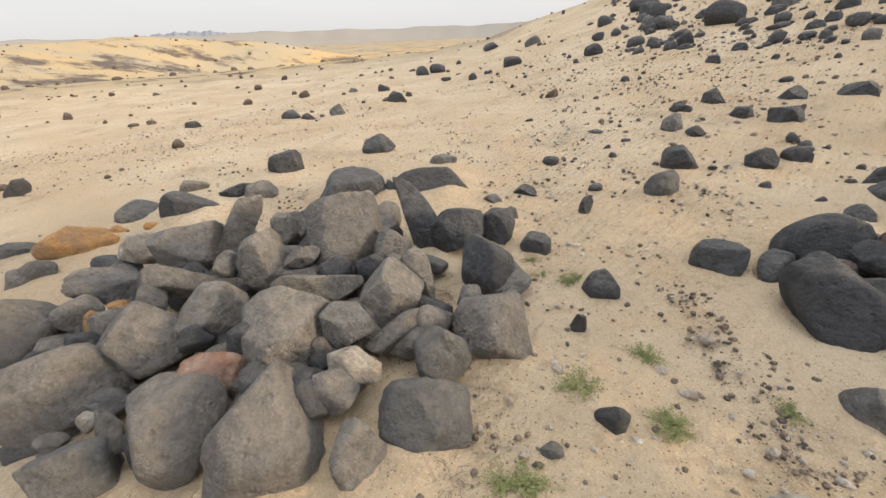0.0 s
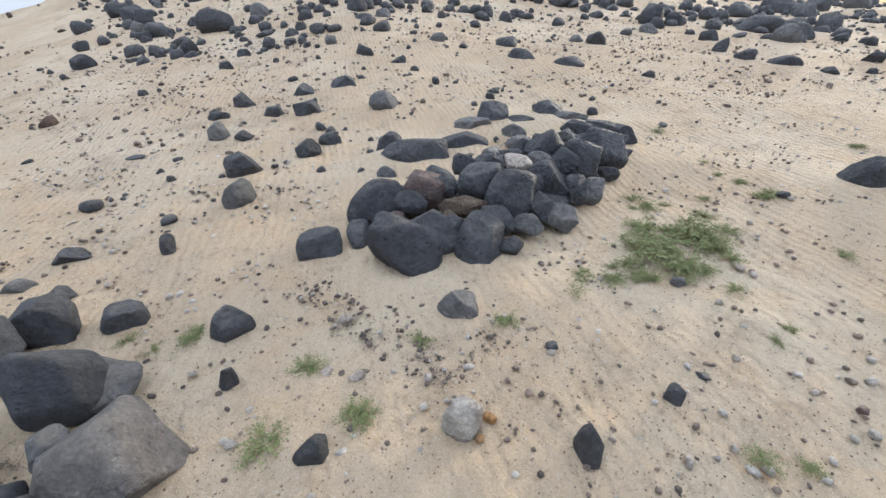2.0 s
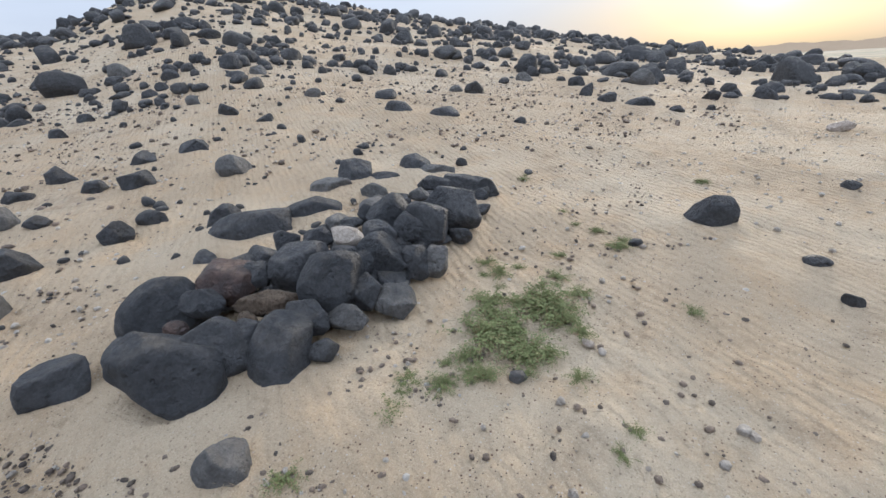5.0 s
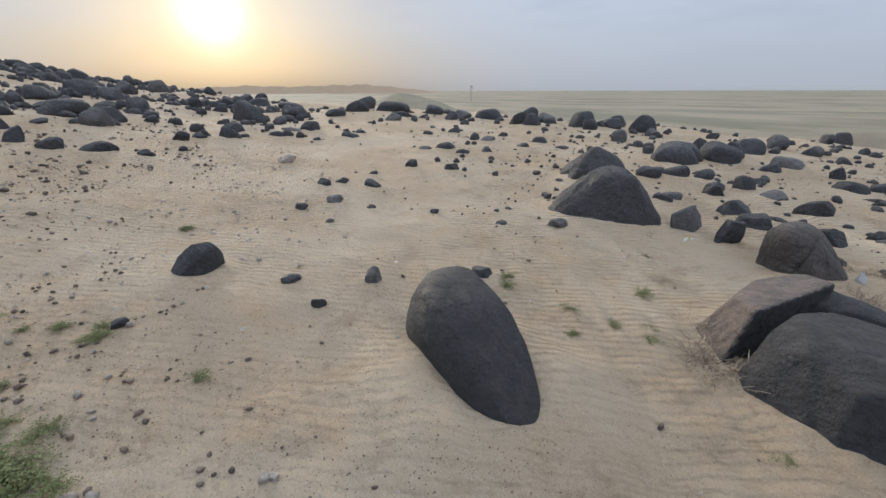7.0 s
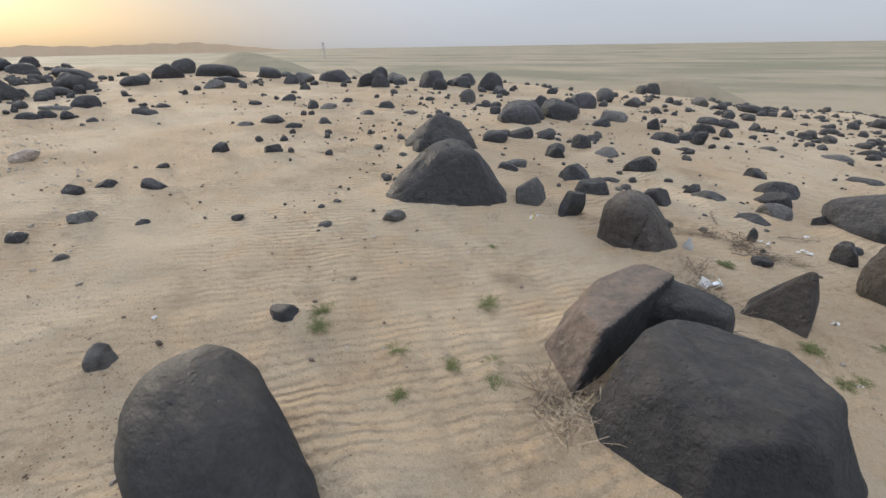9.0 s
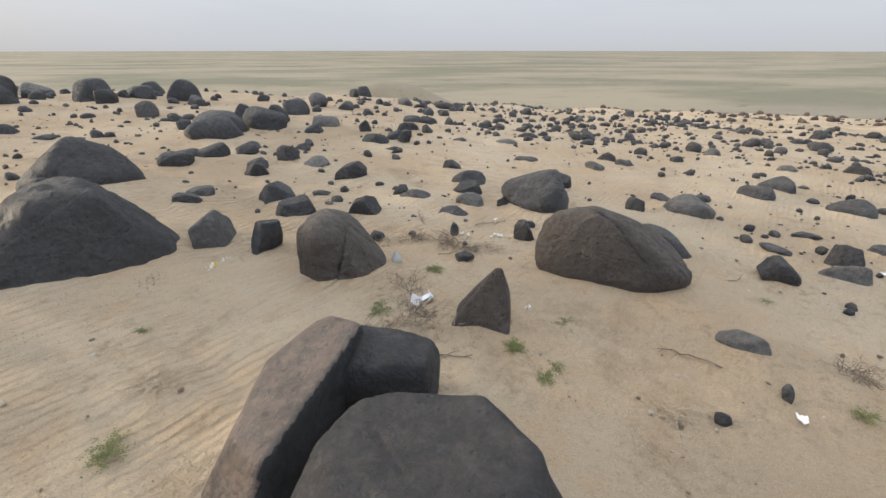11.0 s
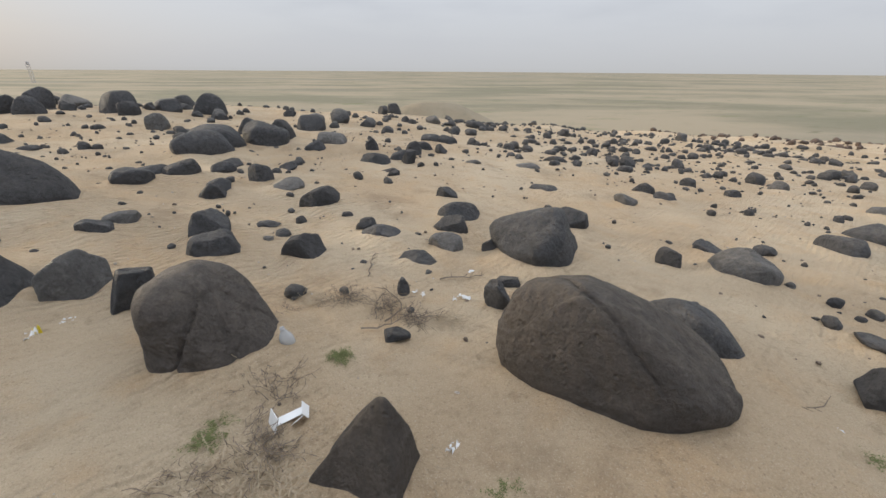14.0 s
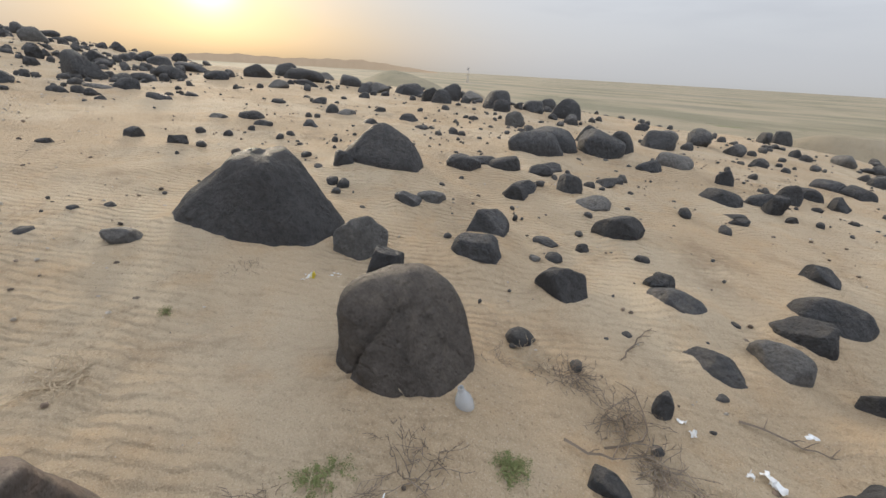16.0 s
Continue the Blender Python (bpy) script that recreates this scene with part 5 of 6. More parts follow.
boulder(0.21, -8.89, 0.33, 0.24, 0.16, -186)
boulder(0.10, -7.97, 0.52, 0.38, 0.21, -190)
boulder(0.19, -7.60, 0.41, 0.37, 0.17, -184)
boulder(0.24, -7.09, 0.37, 0.30, 0.17, -181)
boulder(0.46, -6.75, 0.39, 0.29, 0.09, -169)
boulder(0.54, -6.17, 0.10, 0.07, 0.13, -176)
boulder(-1.20, -8.05, 0.47, 0.37, 0.25, -191)
boulder(-1.88, -7.08, 0.26, 0.21, 0.17, -221)
boulder(-2.41, -6.87, 0.65, 0.53, 0.24, -222)
boulder(-4.16, -7.77, 0.48, 0.42, 0.23, -232)
boulder(-4.88, -8.20, 0.55, 0.50, 0.23, -232)
boulder(-3.18, -7.60, 0.25, 0.19, 0.11, -207)
boulder(-3.10, -10.31, 0.36, 0.26, 0.22, -199)
boulder(-2.37, -9.37, 0.36, 0.27, 0.18, -215)
boulder(-3.31, -9.98, 0.37, 0.33, 0.14, -217)
boulder(-4.94, -7.04, 0.52, 0.46, 0.26, -232)
boulder(-2.66, -5.81, 0.33, 0.25, 0.07, -223)
boulder(-2.17, -5.26, 0.37, 0.28, 0.20, -217)
boulder(-2.76, -5.20, 0.41, 0.28, 0.19, -237)
boulder(-3.12, -5.54, 0.32, 0.24, 0.22, -224)
boulder(-3.39, -6.18, 0.31, 0.23, 0.07, -231)
boulder(-3.79, -5.71, 0.31, 0.28, 0.08, -241)
boulder(-3.23, -5.10, 0.13, 0.11, 0.06, -248)
boulder(-1.01, -4.34, 0.35, 0.24, 0.11, -227)
boulder(-1.72, -3.76, 0.37, 0.31, 0.25, -252)
boulder(-3.05, -4.47, 0.15, 0.11, 0.12, -239)
boulder(-0.94, -3.91, 0.06, 0.06, 0.08, -231)
boulder(-0.48, -3.80, 0.08, 0.07, 0.05, -225)
boulder(-5.45, -6.12, 0.35, 0.31, 0.23, -230)
boulder(-5.49, -6.64, 0.19, 0.17, 0.08, -239)
boulder(-0.54, -4.77, 0.13, 0.11, 0.03, -202)
boulder(-4.37, -11.25, 0.30, 0.26, 0.18, -213)
boulder(-2.23, -12.80, 0.53, 0.49, 0.19, -200)
boulder(-1.40, -11.80, 0.50, 0.43, 0.15, -192)
boulder(1.09, -11.38, 0.43, 0.34, 0.24, -174)
boulder(-1.32, -9.90, 0.44, 0.37, 0.10, -184)
boulder(-8.19, -8.85, 0.49, 0.34, 0.28, -224)
boulder(-8.00, -9.56, 0.46, 0.32, 0.24, -232)
boulder(-6.52, -9.70, 0.39, 0.30, 0.15, -217)
boulder(-0.14, -6.10, 0.22, 0.19, 0.23, -193)
boulder(-1.31, -5.74, 0.66, 0.48, 0.31, -212)
boulder(-0.56, -7.00, 0.86, 0.73, 0.43, -187)
boulder(1.21, -10.36, 0.33, 0.26, 0.07, -183)
boulder(-0.27, -11.66, 0.35, 0.26, 0.10, -184)
boulder(-2.52, -7.56, 0.36, 0.31, 0.08, -222)
boulder(0.79, -12.85, 0.51, 0.38, 0.26, -180)
boulder(0.19, -14.36, 0.52, 0.42, 0.28, -191)
boulder(-0.94, -19.80, 0.88, 0.74, 0.29, -194)
boulder(-6.41, -11.57, 0.37, 0.30, 0.22, -209)
boulder(-4.72, -10.46, 0.28, 0.22, 0.16, -210)
boulder(4.73, -1.22, 0.41, 0.29, 0.25, -91)
boulder(4.16, -1.71, 0.17, 0.14, 0.05, -106)
boulder(3.70, -1.70, 0.12, 0.09, 0.07, -110)
boulder(3.77, -2.20, 0.16, 0.11, 0.14, -117)
boulder(3.32, -2.98, 0.19, 0.17, 0.08, -149)
boulder(4.26, -0.64, 0.11, 0.09, 0.04, -96)
boulder(4.77, -7.04, 0.32, 0.29, 0.25, -149)
boulder(3.90, -9.13, 0.52, 0.40, 0.25, -153)
boulder(3.37, -5.08, 0.26, 0.21, 0.07, -148)
boulder(6.62, -3.33, 0.21, 0.19, 0.10, -123)
boulder(6.64, -3.64, 0.23, 0.20, 0.10, -108)
boulder(6.23, -3.89, 0.32, 0.26, 0.12, -132)
boulder(5.81, -2.60, 0.16, 0.14, 0.06, -105)
boulder(5.85, -3.06, 0.25, 0.20, 0.10, -111)
boulder(5.45, -3.32, 0.14, 0.13, 0.04, -116)
boulder(4.86, -3.85, 0.13, 0.11, 0.04, -121)
boulder(4.05, -4.15, 0.16, 0.15, 0.03, -140)
boulder(6.41, -5.68, 0.30, 0.21, 0.13, -136)
boulder(13.03, -1.49, 0.61, 0.52, 0.48, -96)
boulder(10.15, -1.19, 0.55, 0.49, 0.22, -99)
boulder(10.56, -0.64, 0.40, 0.31, 0.23, -90)
boulder(12.53, -4.07, 0.57, 0.49, 0.31, -96)
boulder(9.54, -1.72, 0.29, 0.21, 0.14, -105)
boulder(26.05, -5.24, 0.87, 0.65, 0.64, -94)
boulder(7.68, -7.25, 0.33, 0.25, 0.14, -128)
boulder(10.95, -6.41, 0.50, 0.44, 0.17, -131)
boulder(12.65, -6.17, 0.53, 0.42, 0.36, -113)
boulder(11.94, -14.99, 0.68, 0.47, 0.57, -136)
boulder(12.61, -17.94, 0.89, 0.78, 0.47, -147)
boulder(9.65, -15.98, 0.93, 0.79, 0.70, -144)
boulder(8.06, -17.84, 1.00, 0.73, 0.76, -157)
boulder(21.85, -14.12, 1.08, 0.79, 0.73, -117)
boulder(18.20, -13.29, 1.54, 1.21, 0.55, -135)
boulder(5.23, -2.63, 0.12, 0.09, 0.04, -107)
boulder(9.66, -11.11, 0.35, 0.27, 0.18, -146)
boulder(8.08, -10.80, 0.47, 0.41, 0.24, -144)
boulder(7.13, -10.38, 0.35, 0.30, 0.10, -148)
boulder(11.24, -2.65, 0.34, 0.30, 0.24, -98)
boulder(14.66, -10.59, 0.65, 0.56, 0.28, -129)
boulder(13.01, -0.59, 0.37, 0.27, 0.14, -98)
boulder(11.26, -0.23, 0.26, 0.20, 0.34, -96)
boulder(24.55, -9.36, 1.09, 0.91, 0.51, -106)
boulder(19.00, -4.90, 0.45, 0.41, 0.40, -114)
boulder(17.98, -1.31, 0.43, 0.35, 0.32, -104)
boulder(22.35, -10.04, 1.33, 1.19, 0.39, -105)
boulder(11.80, -3.24, 0.22, 0.18, 0.19, -98)
boulder(4.11, 7.82, 0.17, 0.16, 0.11, -18)
boulder(3.82, 5.55, 0.32, 0.27, 0.12, -19)
boulder(3.31, 4.87, 0.28, 0.22, 0.20, -33)
boulder(4.37, 5.73, 0.34, 0.24, 0.21, -22)
boulder(4.22, 4.97, 0.29, 0.20, 0.13, -38)
boulder(4.45, 4.59, 0.40, 0.29, 0.20, -32)
boulder(3.41, 4.58, 0.24, 0.22, 0.10, -29)
boulder(4.98, 3.73, 0.43, 0.33, 0.23, -60)
boulder(3.95, 2.88, 0.34, 0.27, 0.19, -59)
boulder(3.44, 3.57, 0.29, 0.22, 0.17, -37)
boulder(3.80, 3.62, 0.31, 0.24, 0.13, -30)
boulder(2.78, 3.79, 0.40, 0.31, 0.22, -36)
boulder(2.33, 3.27, 0.32, 0.27, 0.23, -19)
boulder(2.02, 2.11, 0.33, 0.24, 0.18, -30)
boulder(1.58, 3.07, 0.12, 0.09, 0.15, -17)
boulder(1.28, 2.01, 0.24, 0.21, 0.16, -28)
boulder(1.03, 1.72, 0.09, 0.07, 0.11, -1)
boulder(1.92, 1.01, 0.24, 0.19, 0.14, -47)
boulder(1.89, 0.49, 0.07, 0.06, 0.03, -57)
boulder(1.83, -0.04, 0.09, 0.07, 0.08, -95)
boulder(2.01, -0.14, 0.07, 0.05, 0.02, -104)
boulder(1.43, 0.22, 0.12, 0.09, 0.15, -69)
boulder(2.68, 0.00, 0.09, 0.06, 0.04, -96)
boulder(5.57, 4.90, 0.43, 0.33, 0.15, -56)
boulder(5.13, 5.34, 0.39, 0.35, 0.16, -45)
boulder(8.41, 14.97, 0.52, 0.38, 0.48, -33)
boulder(8.45, 11.70, 0.98, 0.82, 0.61, -41)
boulder(9.46, 11.12, 0.57, 0.43, 0.41, -46)
boulder(5.79, 7.94, 0.26, 0.24, 0.19, -43)
boulder(6.53, 8.34, 0.27, 0.23, 0.19, -27)
boulder(7.07, 5.59, 0.33, 0.23, 0.22, -59)
boulder(6.96, 4.78, 0.28, 0.25, 0.16, -47)
boulder(8.54, 4.89, 0.36, 0.26, 0.23, -59)
boulder(8.44, 3.06, 0.57, 0.52, 0.23, -63)
boulder(9.29, 3.67, 0.46, 0.39, 0.22, -66)
boulder(8.29, 2.12, 0.59, 0.54, 0.20, -83)
boulder(10.41, 2.07, 0.42, 0.29, 0.36, -71)
boulder(12.67, 1.32, 0.41, 0.30, 0.27, -73)
boulder(12.28, 0.02, 0.39, 0.34, 0.30, -86)
boulder(11.53, -3.62, 0.47, 0.33, 0.31, -117)
boulder(11.51, -3.01, 0.32, 0.28, 0.16, -97)
boulder(8.24, 0.76, 0.27, 0.24, 0.11, -77)
boulder(9.77, 7.08, 0.38, 0.26, 0.25, -60)
boulder(9.27, 7.26, 0.49, 0.43, 0.19, -57)
boulder(9.06, 8.95, 0.42, 0.30, 0.22, -32)
boulder(5.39, 10.01, 0.26, 0.19, 0.19, -17)
boulder(5.86, 10.18, 0.24, 0.21, 0.23, -31)
boulder(10.62, 2.56, 0.31, 0.25, 0.17, -77)
boulder(10.04, -2.39, 0.16, 0.13, 0.11, -98)
boulder(-1.44, 5.24, 0.48, 0.33, 0.27, 13)
boulder(-2.51, 9.74, 0.41, 0.36, 0.23, 7)
boulder(-2.09, 9.49, 0.33, 0.28, 0.16, 11)
boulder(-1.44, 9.51, 0.33, 0.24, 0.28, 8)
boulder(-0.16, 10.28, 0.43, 0.36, 0.31, 7)
boulder(-4.78, 9.95, 0.33, 0.24, 0.19, 27)
boulder(-0.30, 5.87, 0.50, 0.36, 0.22, -5)
boulder(-5.18, 5.71, 0.28, 0.24, 0.28, 52)
boulder(0.90, 3.51, 0.19, 0.14, 0.07, -10)
boulder(1.22, 3.62, 0.22, 0.18, 0.08, -25)
boulder(0.97, 3.14, 0.16, 0.15, 0.10, -16)
boulder(1.04, 2.58, 0.25, 0.23, 0.13, -17)
boulder(0.95, 1.13, 0.15, 0.13, 0.10, -30)
boulder(0.68, 1.04, 0.10, 0.07, 0.04, -30)
boulder(1.10, 1.75, 0.10, 0.08, 0.04, -38)
boulder(2.53, 5.25, 0.23, 0.20, 0.05, -19)
boulder(3.49, 14.39, 0.62, 0.47, 0.32, -19)
boulder(2.10, 13.55, 0.26, 0.23, 0.23, -16)
boulder(5.27, 18.53, 0.67, 0.51, 0.37, -10)
boulder(5.05, 11.74, 0.49, 0.39, 0.33, -33)
boulder(4.56, 24.27, 0.89, 0.65, 0.42, -19)
boulder(6.09, 13.96, 0.41, 0.37, 0.25, -33)
boulder(7.06, 11.23, 0.50, 0.37, 0.18, -20)
boulder(7.74, 14.11, 0.48, 0.34, 0.27, -35)
boulder(7.39, 16.59, 0.57, 0.42, 0.33, -12)
boulder(1.27, 17.48, 0.65, 0.51, 0.37, -13)
boulder(0.65, 17.24, 0.54, 0.50, 0.36, 6)
boulder(1.36, 14.64, 0.37, 0.26, 0.16, 3)
boulder(-1.68, 14.34, 0.30, 0.26, 0.15, -3)
boulder(-0.63, 13.52, 0.37, 0.33, 0.23, 3)
boulder(8.18, 8.29, 0.28, 0.24, 0.20, -34)
boulder(8.99, 10.72, 0.44, 0.36, 0.20, -34)
boulder(7.80, 8.20, 0.33, 0.28, 0.20, -43)
boulder(7.49, 6.80, 0.25, 0.20, 0.21, -55)
boulder(6.12, 9.43, 0.37, 0.29, 0.14, -26)
boulder(7.30, 7.28, 0.18, 0.15, 0.12, -42)
# low green herbs
herb(2.94, 0.24, 0.34)
herb(3.33, -0.07, 0.36)
herb(3.24, 0.25, 0.30)
herb(2.87, -0.00, 0.25)
herb(3.01, 0.11, 0.30)
herb(3.18, -0.18, 0.28)
herb(2.77, 0.26, 0.17)
herb(3.96, -0.10, 0.10)
herb(3.76, 0.38, 0.16)
herb(4.76, -0.09, 0.10)
herb(4.52, -0.21, 0.10)
herb(5.61, 0.37, 0.15)
herb(2.47, 0.50, 0.09)
herb(2.34, 0.51, 0.16)
herb(4.17, -0.53, 0.16)
herb(5.81, -1.39, 0.15)
herb(2.39, -0.44, 0.10)
herb(1.96, 0.76, 0.15)
herb(1.12, 2.17, 0.15)
herb(1.24, 1.45, 0.11)
herb(2.75, -0.28, 0.13)
herb(1.67, 1.09, 0.12)
herb(1.73, -0.47, 0.10)
herb(1.69, -0.33, 0.12)
herb(1.16, 1.09, 0.16)
herb(2.55, 0.33, 0.15)
herb(1.19, 2.19, 0.13)
herb(0.90, 1.33, 0.20)
herb(0.98, 2.26, 0.11)
herb(0.96, 2.44, 0.12)
herb(1.16, 2.13, 0.10)
herb(1.17, 1.08, 0.16)
herb(0.48, 0.94, 0.16)
herb(1.26, 1.46, 0.16)
herb(0.56, 0.92, 0.17)
herb(4.16, -0.50, 0.15)
herb(5.85, -1.40, 0.14)
herb(3.16, -3.14, 0.16)
herb(2.36, -2.82, 0.11)
herb(2.04, -3.26, 0.12)
herb(1.21, -2.68, 0.14)
herb(3.42, -0.86, 0.14)
herb(4.42, -0.37, 0.15)
herb(3.07, -3.02, 0.15)
herb(2.55, -3.09, 0.14)
herb(2.23, -3.12, 0.12)
herb(1.99, -3.13, 0.16)
herb(2.29, -3.79, 0.17)
herb(0.39, -4.43, 0.09)
herb(0.23, -4.21, 0.11)
herb(0.42, -4.39, 0.16)
herb(0.31, -4.14, 0.12)
herb(1.21, -4.86, 0.14)
herb(0.82, -5.39, 0.13)
herb(-1.67, -4.86, 0.16)
herb(-1.25, -3.77, 0.13)
herb(-0.00, -4.62, 0.15)
herb(2.61, -4.66, 0.09)
herb(1.23, -4.79, 0.16)
herb(0.81, -5.37, 0.14)
herb(3.01, 0.12, 0.30)
herb(3.30, -0.08, 0.34)
herb(3.97, -0.13, 0.09)
herb(2.89, -0.02, 0.28)
herb(3.31, 0.26, 0.17)
herb(4.28, -0.56, 0.13)
herb(2.50, -0.49, 0.11)
herb(2.53, 0.49, 0.14)
herb(2.58, 0.30, 0.10)
herb(5.75, 0.38, 0.10)
herb(5.84, -1.39, 0.15)
clump = random.Random(77)
for _ in range(26):
    a, r = clump.uniform(0, 6.28), clump.uniform(0.0, 1.0) ** 0.6
    herb(3.15 + 0.62 * r * math.cos(a), 0.08 + 0.42 * r * math.sin(a), clump.uniform(0.09, 0.2))
# dry twigs
dry_bush(0.40, 2.19, 0.22)
dry_bush(0.55, 1.39, 0.22)
dry_bush(0.06, 1.60, 0.14)
dry_bush(-1.64, 1.37, 0.25)
dry_bush(0.28, 0.99, 0.25)
dry_bush(0.45, 1.08, 0.2)
dry_bush(-0.96, 4.22, 0.25)
dry_bush(1.14, -4.64, 0.35)
dry_bush(1.21, -4.62, 0.3)
dry_bush(1.03, -4.62, 0.3)
dry_bush(1.26, -5.24, 0.2)
dry_bush(1.28, -5.21, 0.2)
dry_bush(1.05, -4.79, 0.28)
dry_bush(-0.26, -3.87, 0.3)
dry_bush(0.94, -6.01, 0.3)
dry_bush(0.22, -5.89, 0.3)
dry_bush(-0.45, -4.92, 0.2)
dry_bush(-2.30, -4.22, 0.4)
dry_bush(-1.54, -4.08, 0.3)
dry_bush(-0.64, -4.89, 0.25)
dry_bush(1.26, -5.13, 0.3)
dry_bush(1.27, -5.17, 0.28)
dry_bush(1.04, -5.11, 0.35)
dry_bush(1.10, -5.22, 0.3)
dry_bush(1.26, -5.77, 0.25)
dry_bush(1.13, -5.94, 0.3)
dry_bush(2.82, -5.14, 0.25)
dry_bush(2.33, -4.22, 0.35)
dry_bush(0.43, -5.87, 0.35)
dry_bush(3.14, -4.99, 0.25)
dry_bush(0.67, -5.99, 0.35)
dry_bush(3.25, -5.96, 0.3)
dry_bush(1.00, -5.96, 0.25)
dry_bush(1.24, -4.95, 0.25)
dry_bush(2.45, -1.85, 0.25)
dry_bush(1.43, -3.06, 0.4)
dry_bush(1.53, -3.24, 0.35)
dry_bush(1.59, -3.18, 0.45)
dry_bush(0.99, -4.72, 0.35)
dry_bush(1.93, -3.63, 0.3)
dry_bush(1.66, -3.10, 0.42)
dry_bush(1.58, -2.97, 0.42)
dry_bush(1.74, -3.24, 0.34)
dry_bush(1.62, -3.04, 0.36)
dry_bush(1.16, -5.18, 0.32)
dry_bush(0.88, -4.60, 0.40)
dry_bush(4.47, 1.70, 0.35)
dry_bush(1.89, 0.92, 0.2)
dry_bush(1.52, 0.89, 0.15)
# pale stones and litter
small_thing("wrapper", 2.47, -5.60)
small_thing("wrapper", -0.89, -3.77)
small_thing("wrapper", 0.12, -6.21)
small_thing("scrap", 0.46, -6.21)
small_thing("wrapper", 0.20, -4.83)
small_thing("wrapper", -3.30, -5.31)
small_thing("scrap", -0.01, -5.11)
small_thing("scrap", 0.25, -4.16)
small_thing("scrap", -1.69, -5.05)
small_thing("wrapper", 0.08, -6.19)
small_thing("wrapper", 0.02, -6.62)
small_thing("sachet", 2.52, -5.43)
small_thing("scrap", 0.40, -6.18)
small_thing("scrap", 0.17, -6.16)
small_thing("pale", 3.20, -5.24)
small_thing("pale", 3.15, -5.34)
small_thing("pale", 4.31, -4.99)
small_thing("pale", 4.19, -5.01)
small_thing("slab", 8.48, -3.62)
small_thing("pale", 2.62, -0.89)
small_thing("pale", 2.97, -0.38)
small_thing("pale", 3.02, -0.31)
small_thing("scrap", 3.96, -2.57)
small_thing("scrap", 2.86, -1.67)
small_thing("pale", 0.57, 1.04)
small_thing("pale", -4.61, 6.48)
small_thing("pale", 2.62, 5.78)
small_thing("pale", 1.30, 1.37)
small_thing("pale", 1.34, 1.22)
small_thing("chert", 0.79, 2.19)
small_thing("pale", 1.62, 1.52)
small_thing("pale", 2.01, 1.36)
small_thing("pale", 0.83, 1.45)
small_thing("big_quartz", 1.32, 0.68)
small_thing("chert", 1.30, 0.60)
small_thing("chert", 1.40, 0.60)
small_thing("pale", 2.30, -0.91)
small_thing("pale", 2.60, -0.92)
small_thing("pale", 1.28, 1.37)
small_thing("pale", 1.32, 1.23)
small_thing("rust", 2.11, -0.69)
small_thing("pale", 1.60, 1.54)


def torn_tray(x, y):
    """A torn white plastic tray: a bent base strip with a standing wall at each end."""
    bm = bmesh.new()
    for m, size in ((pose(0, 0, 0.012, 6, 3, 0), (0.15, 0.05, 0.004)), (pose(0.072, 0.01, 0.035, 4, 72, 8), (0.07, 0.085, 0.004)),
                    (pose(-0.065, 0.015, 0.025, -8, -58, -14), (0.05, 0.07, 0.004)), (pose(-0.02, 0.05, 0.02, 50, 5, 20), (0.06, 0.05, 0.003))):
        bmesh.ops.create_cube(bm, size=1.0, matrix=m @ Matrix.Diagonal((*size, 1)))
    bmesh.ops.bevel(bm, geom=bm.edges[:], offset=0.0012, segments=1, affect="EDGES")
    ob = part("plastic_tray", bm, PLASTIC)
    ob.matrix_basis = pose(x, y, float(ground_z(x, y)) + 0.005, 0, 0, 36)
    tagged(ob, "torn white plastic tray lying on the sand", "litter", "litter")


torn_tray(0.93, -4.94)


def dry_branch(x, y, length, turn, seed):
    """A crooked bare branch with side twigs, lying on the sand."""
    rng, bm = random.Random(seed), bmesh.new()
    a, px, py, pts = radians(turn), x, y, []
    for k in range(9):
        pts.append(Vector((px - x, py - y, float(ground_z(px, py)) - float(ground_z(x, y)) + 0.006 + 0.018 * abs(math.sin(k * 1.3 + seed)))))
        if k in (2, 4, 5, 7):
            b = a + rng.choice((-1, 1)) * rng.uniform(0.5, 1.1)
            tip = pts[-1] + Vector((math.cos(b), math.sin(b), 0.15)) * length * rng.uniform(0.12, 0.26)
            tube(bm, [pts[-1], (pts[-1] + tip) / 2 + Vector((0, 0, 0.008)), tip], 0.0035, 0.0015)
        a += rng.gauss(0, 0.28)
        px, py = px + math.cos(a) * length / 8, py + math.sin(a) * length / 8
    tube(bm, pts, 0.007, 0.003)
    ob = part("dry_branch", bm, TWIG_GREY)
    ob.location = (x, y, float(ground_z(x, y)))
    tagged(ob, "crooked dry grey branch lying on the sand", "branch", "dry twigs")


dry_branch(0.83, -6.35, 0.5, -115, 1)
dry_branch(0.62, -5.75, 0.55, -150, 2)
dry_branch(0.28, -6.45, 0.4, -170, 3)
dry_branch(0.75, -5.65, 0.4, 190, 4)
dry_branch(-1.35, -5.25, 0.45, 200, 5)
dry_branch(-0.75, -4.15, 0.35, -40, 6)
dry_branch(1.05, -4.45, 0.4, 150, 7)


# ---- stone fields: what nobody could count ----
def free_of(x, y, r):
    return all((x - a) ** 2 + (y - b) ** 2 > (r + c) ** 2 * 0.7 for a, b, c in TAKEN)


def spread(rng, az0, az1, r0, r1, power):
    while True:
        a, u = radians(rng.uniform(az0, az1)), rng.uniform(0, 1) ** power
        r = r0 + (r1 - r0) * u
        return CX + r * math.sin(a), CY + r * math.cos(a)


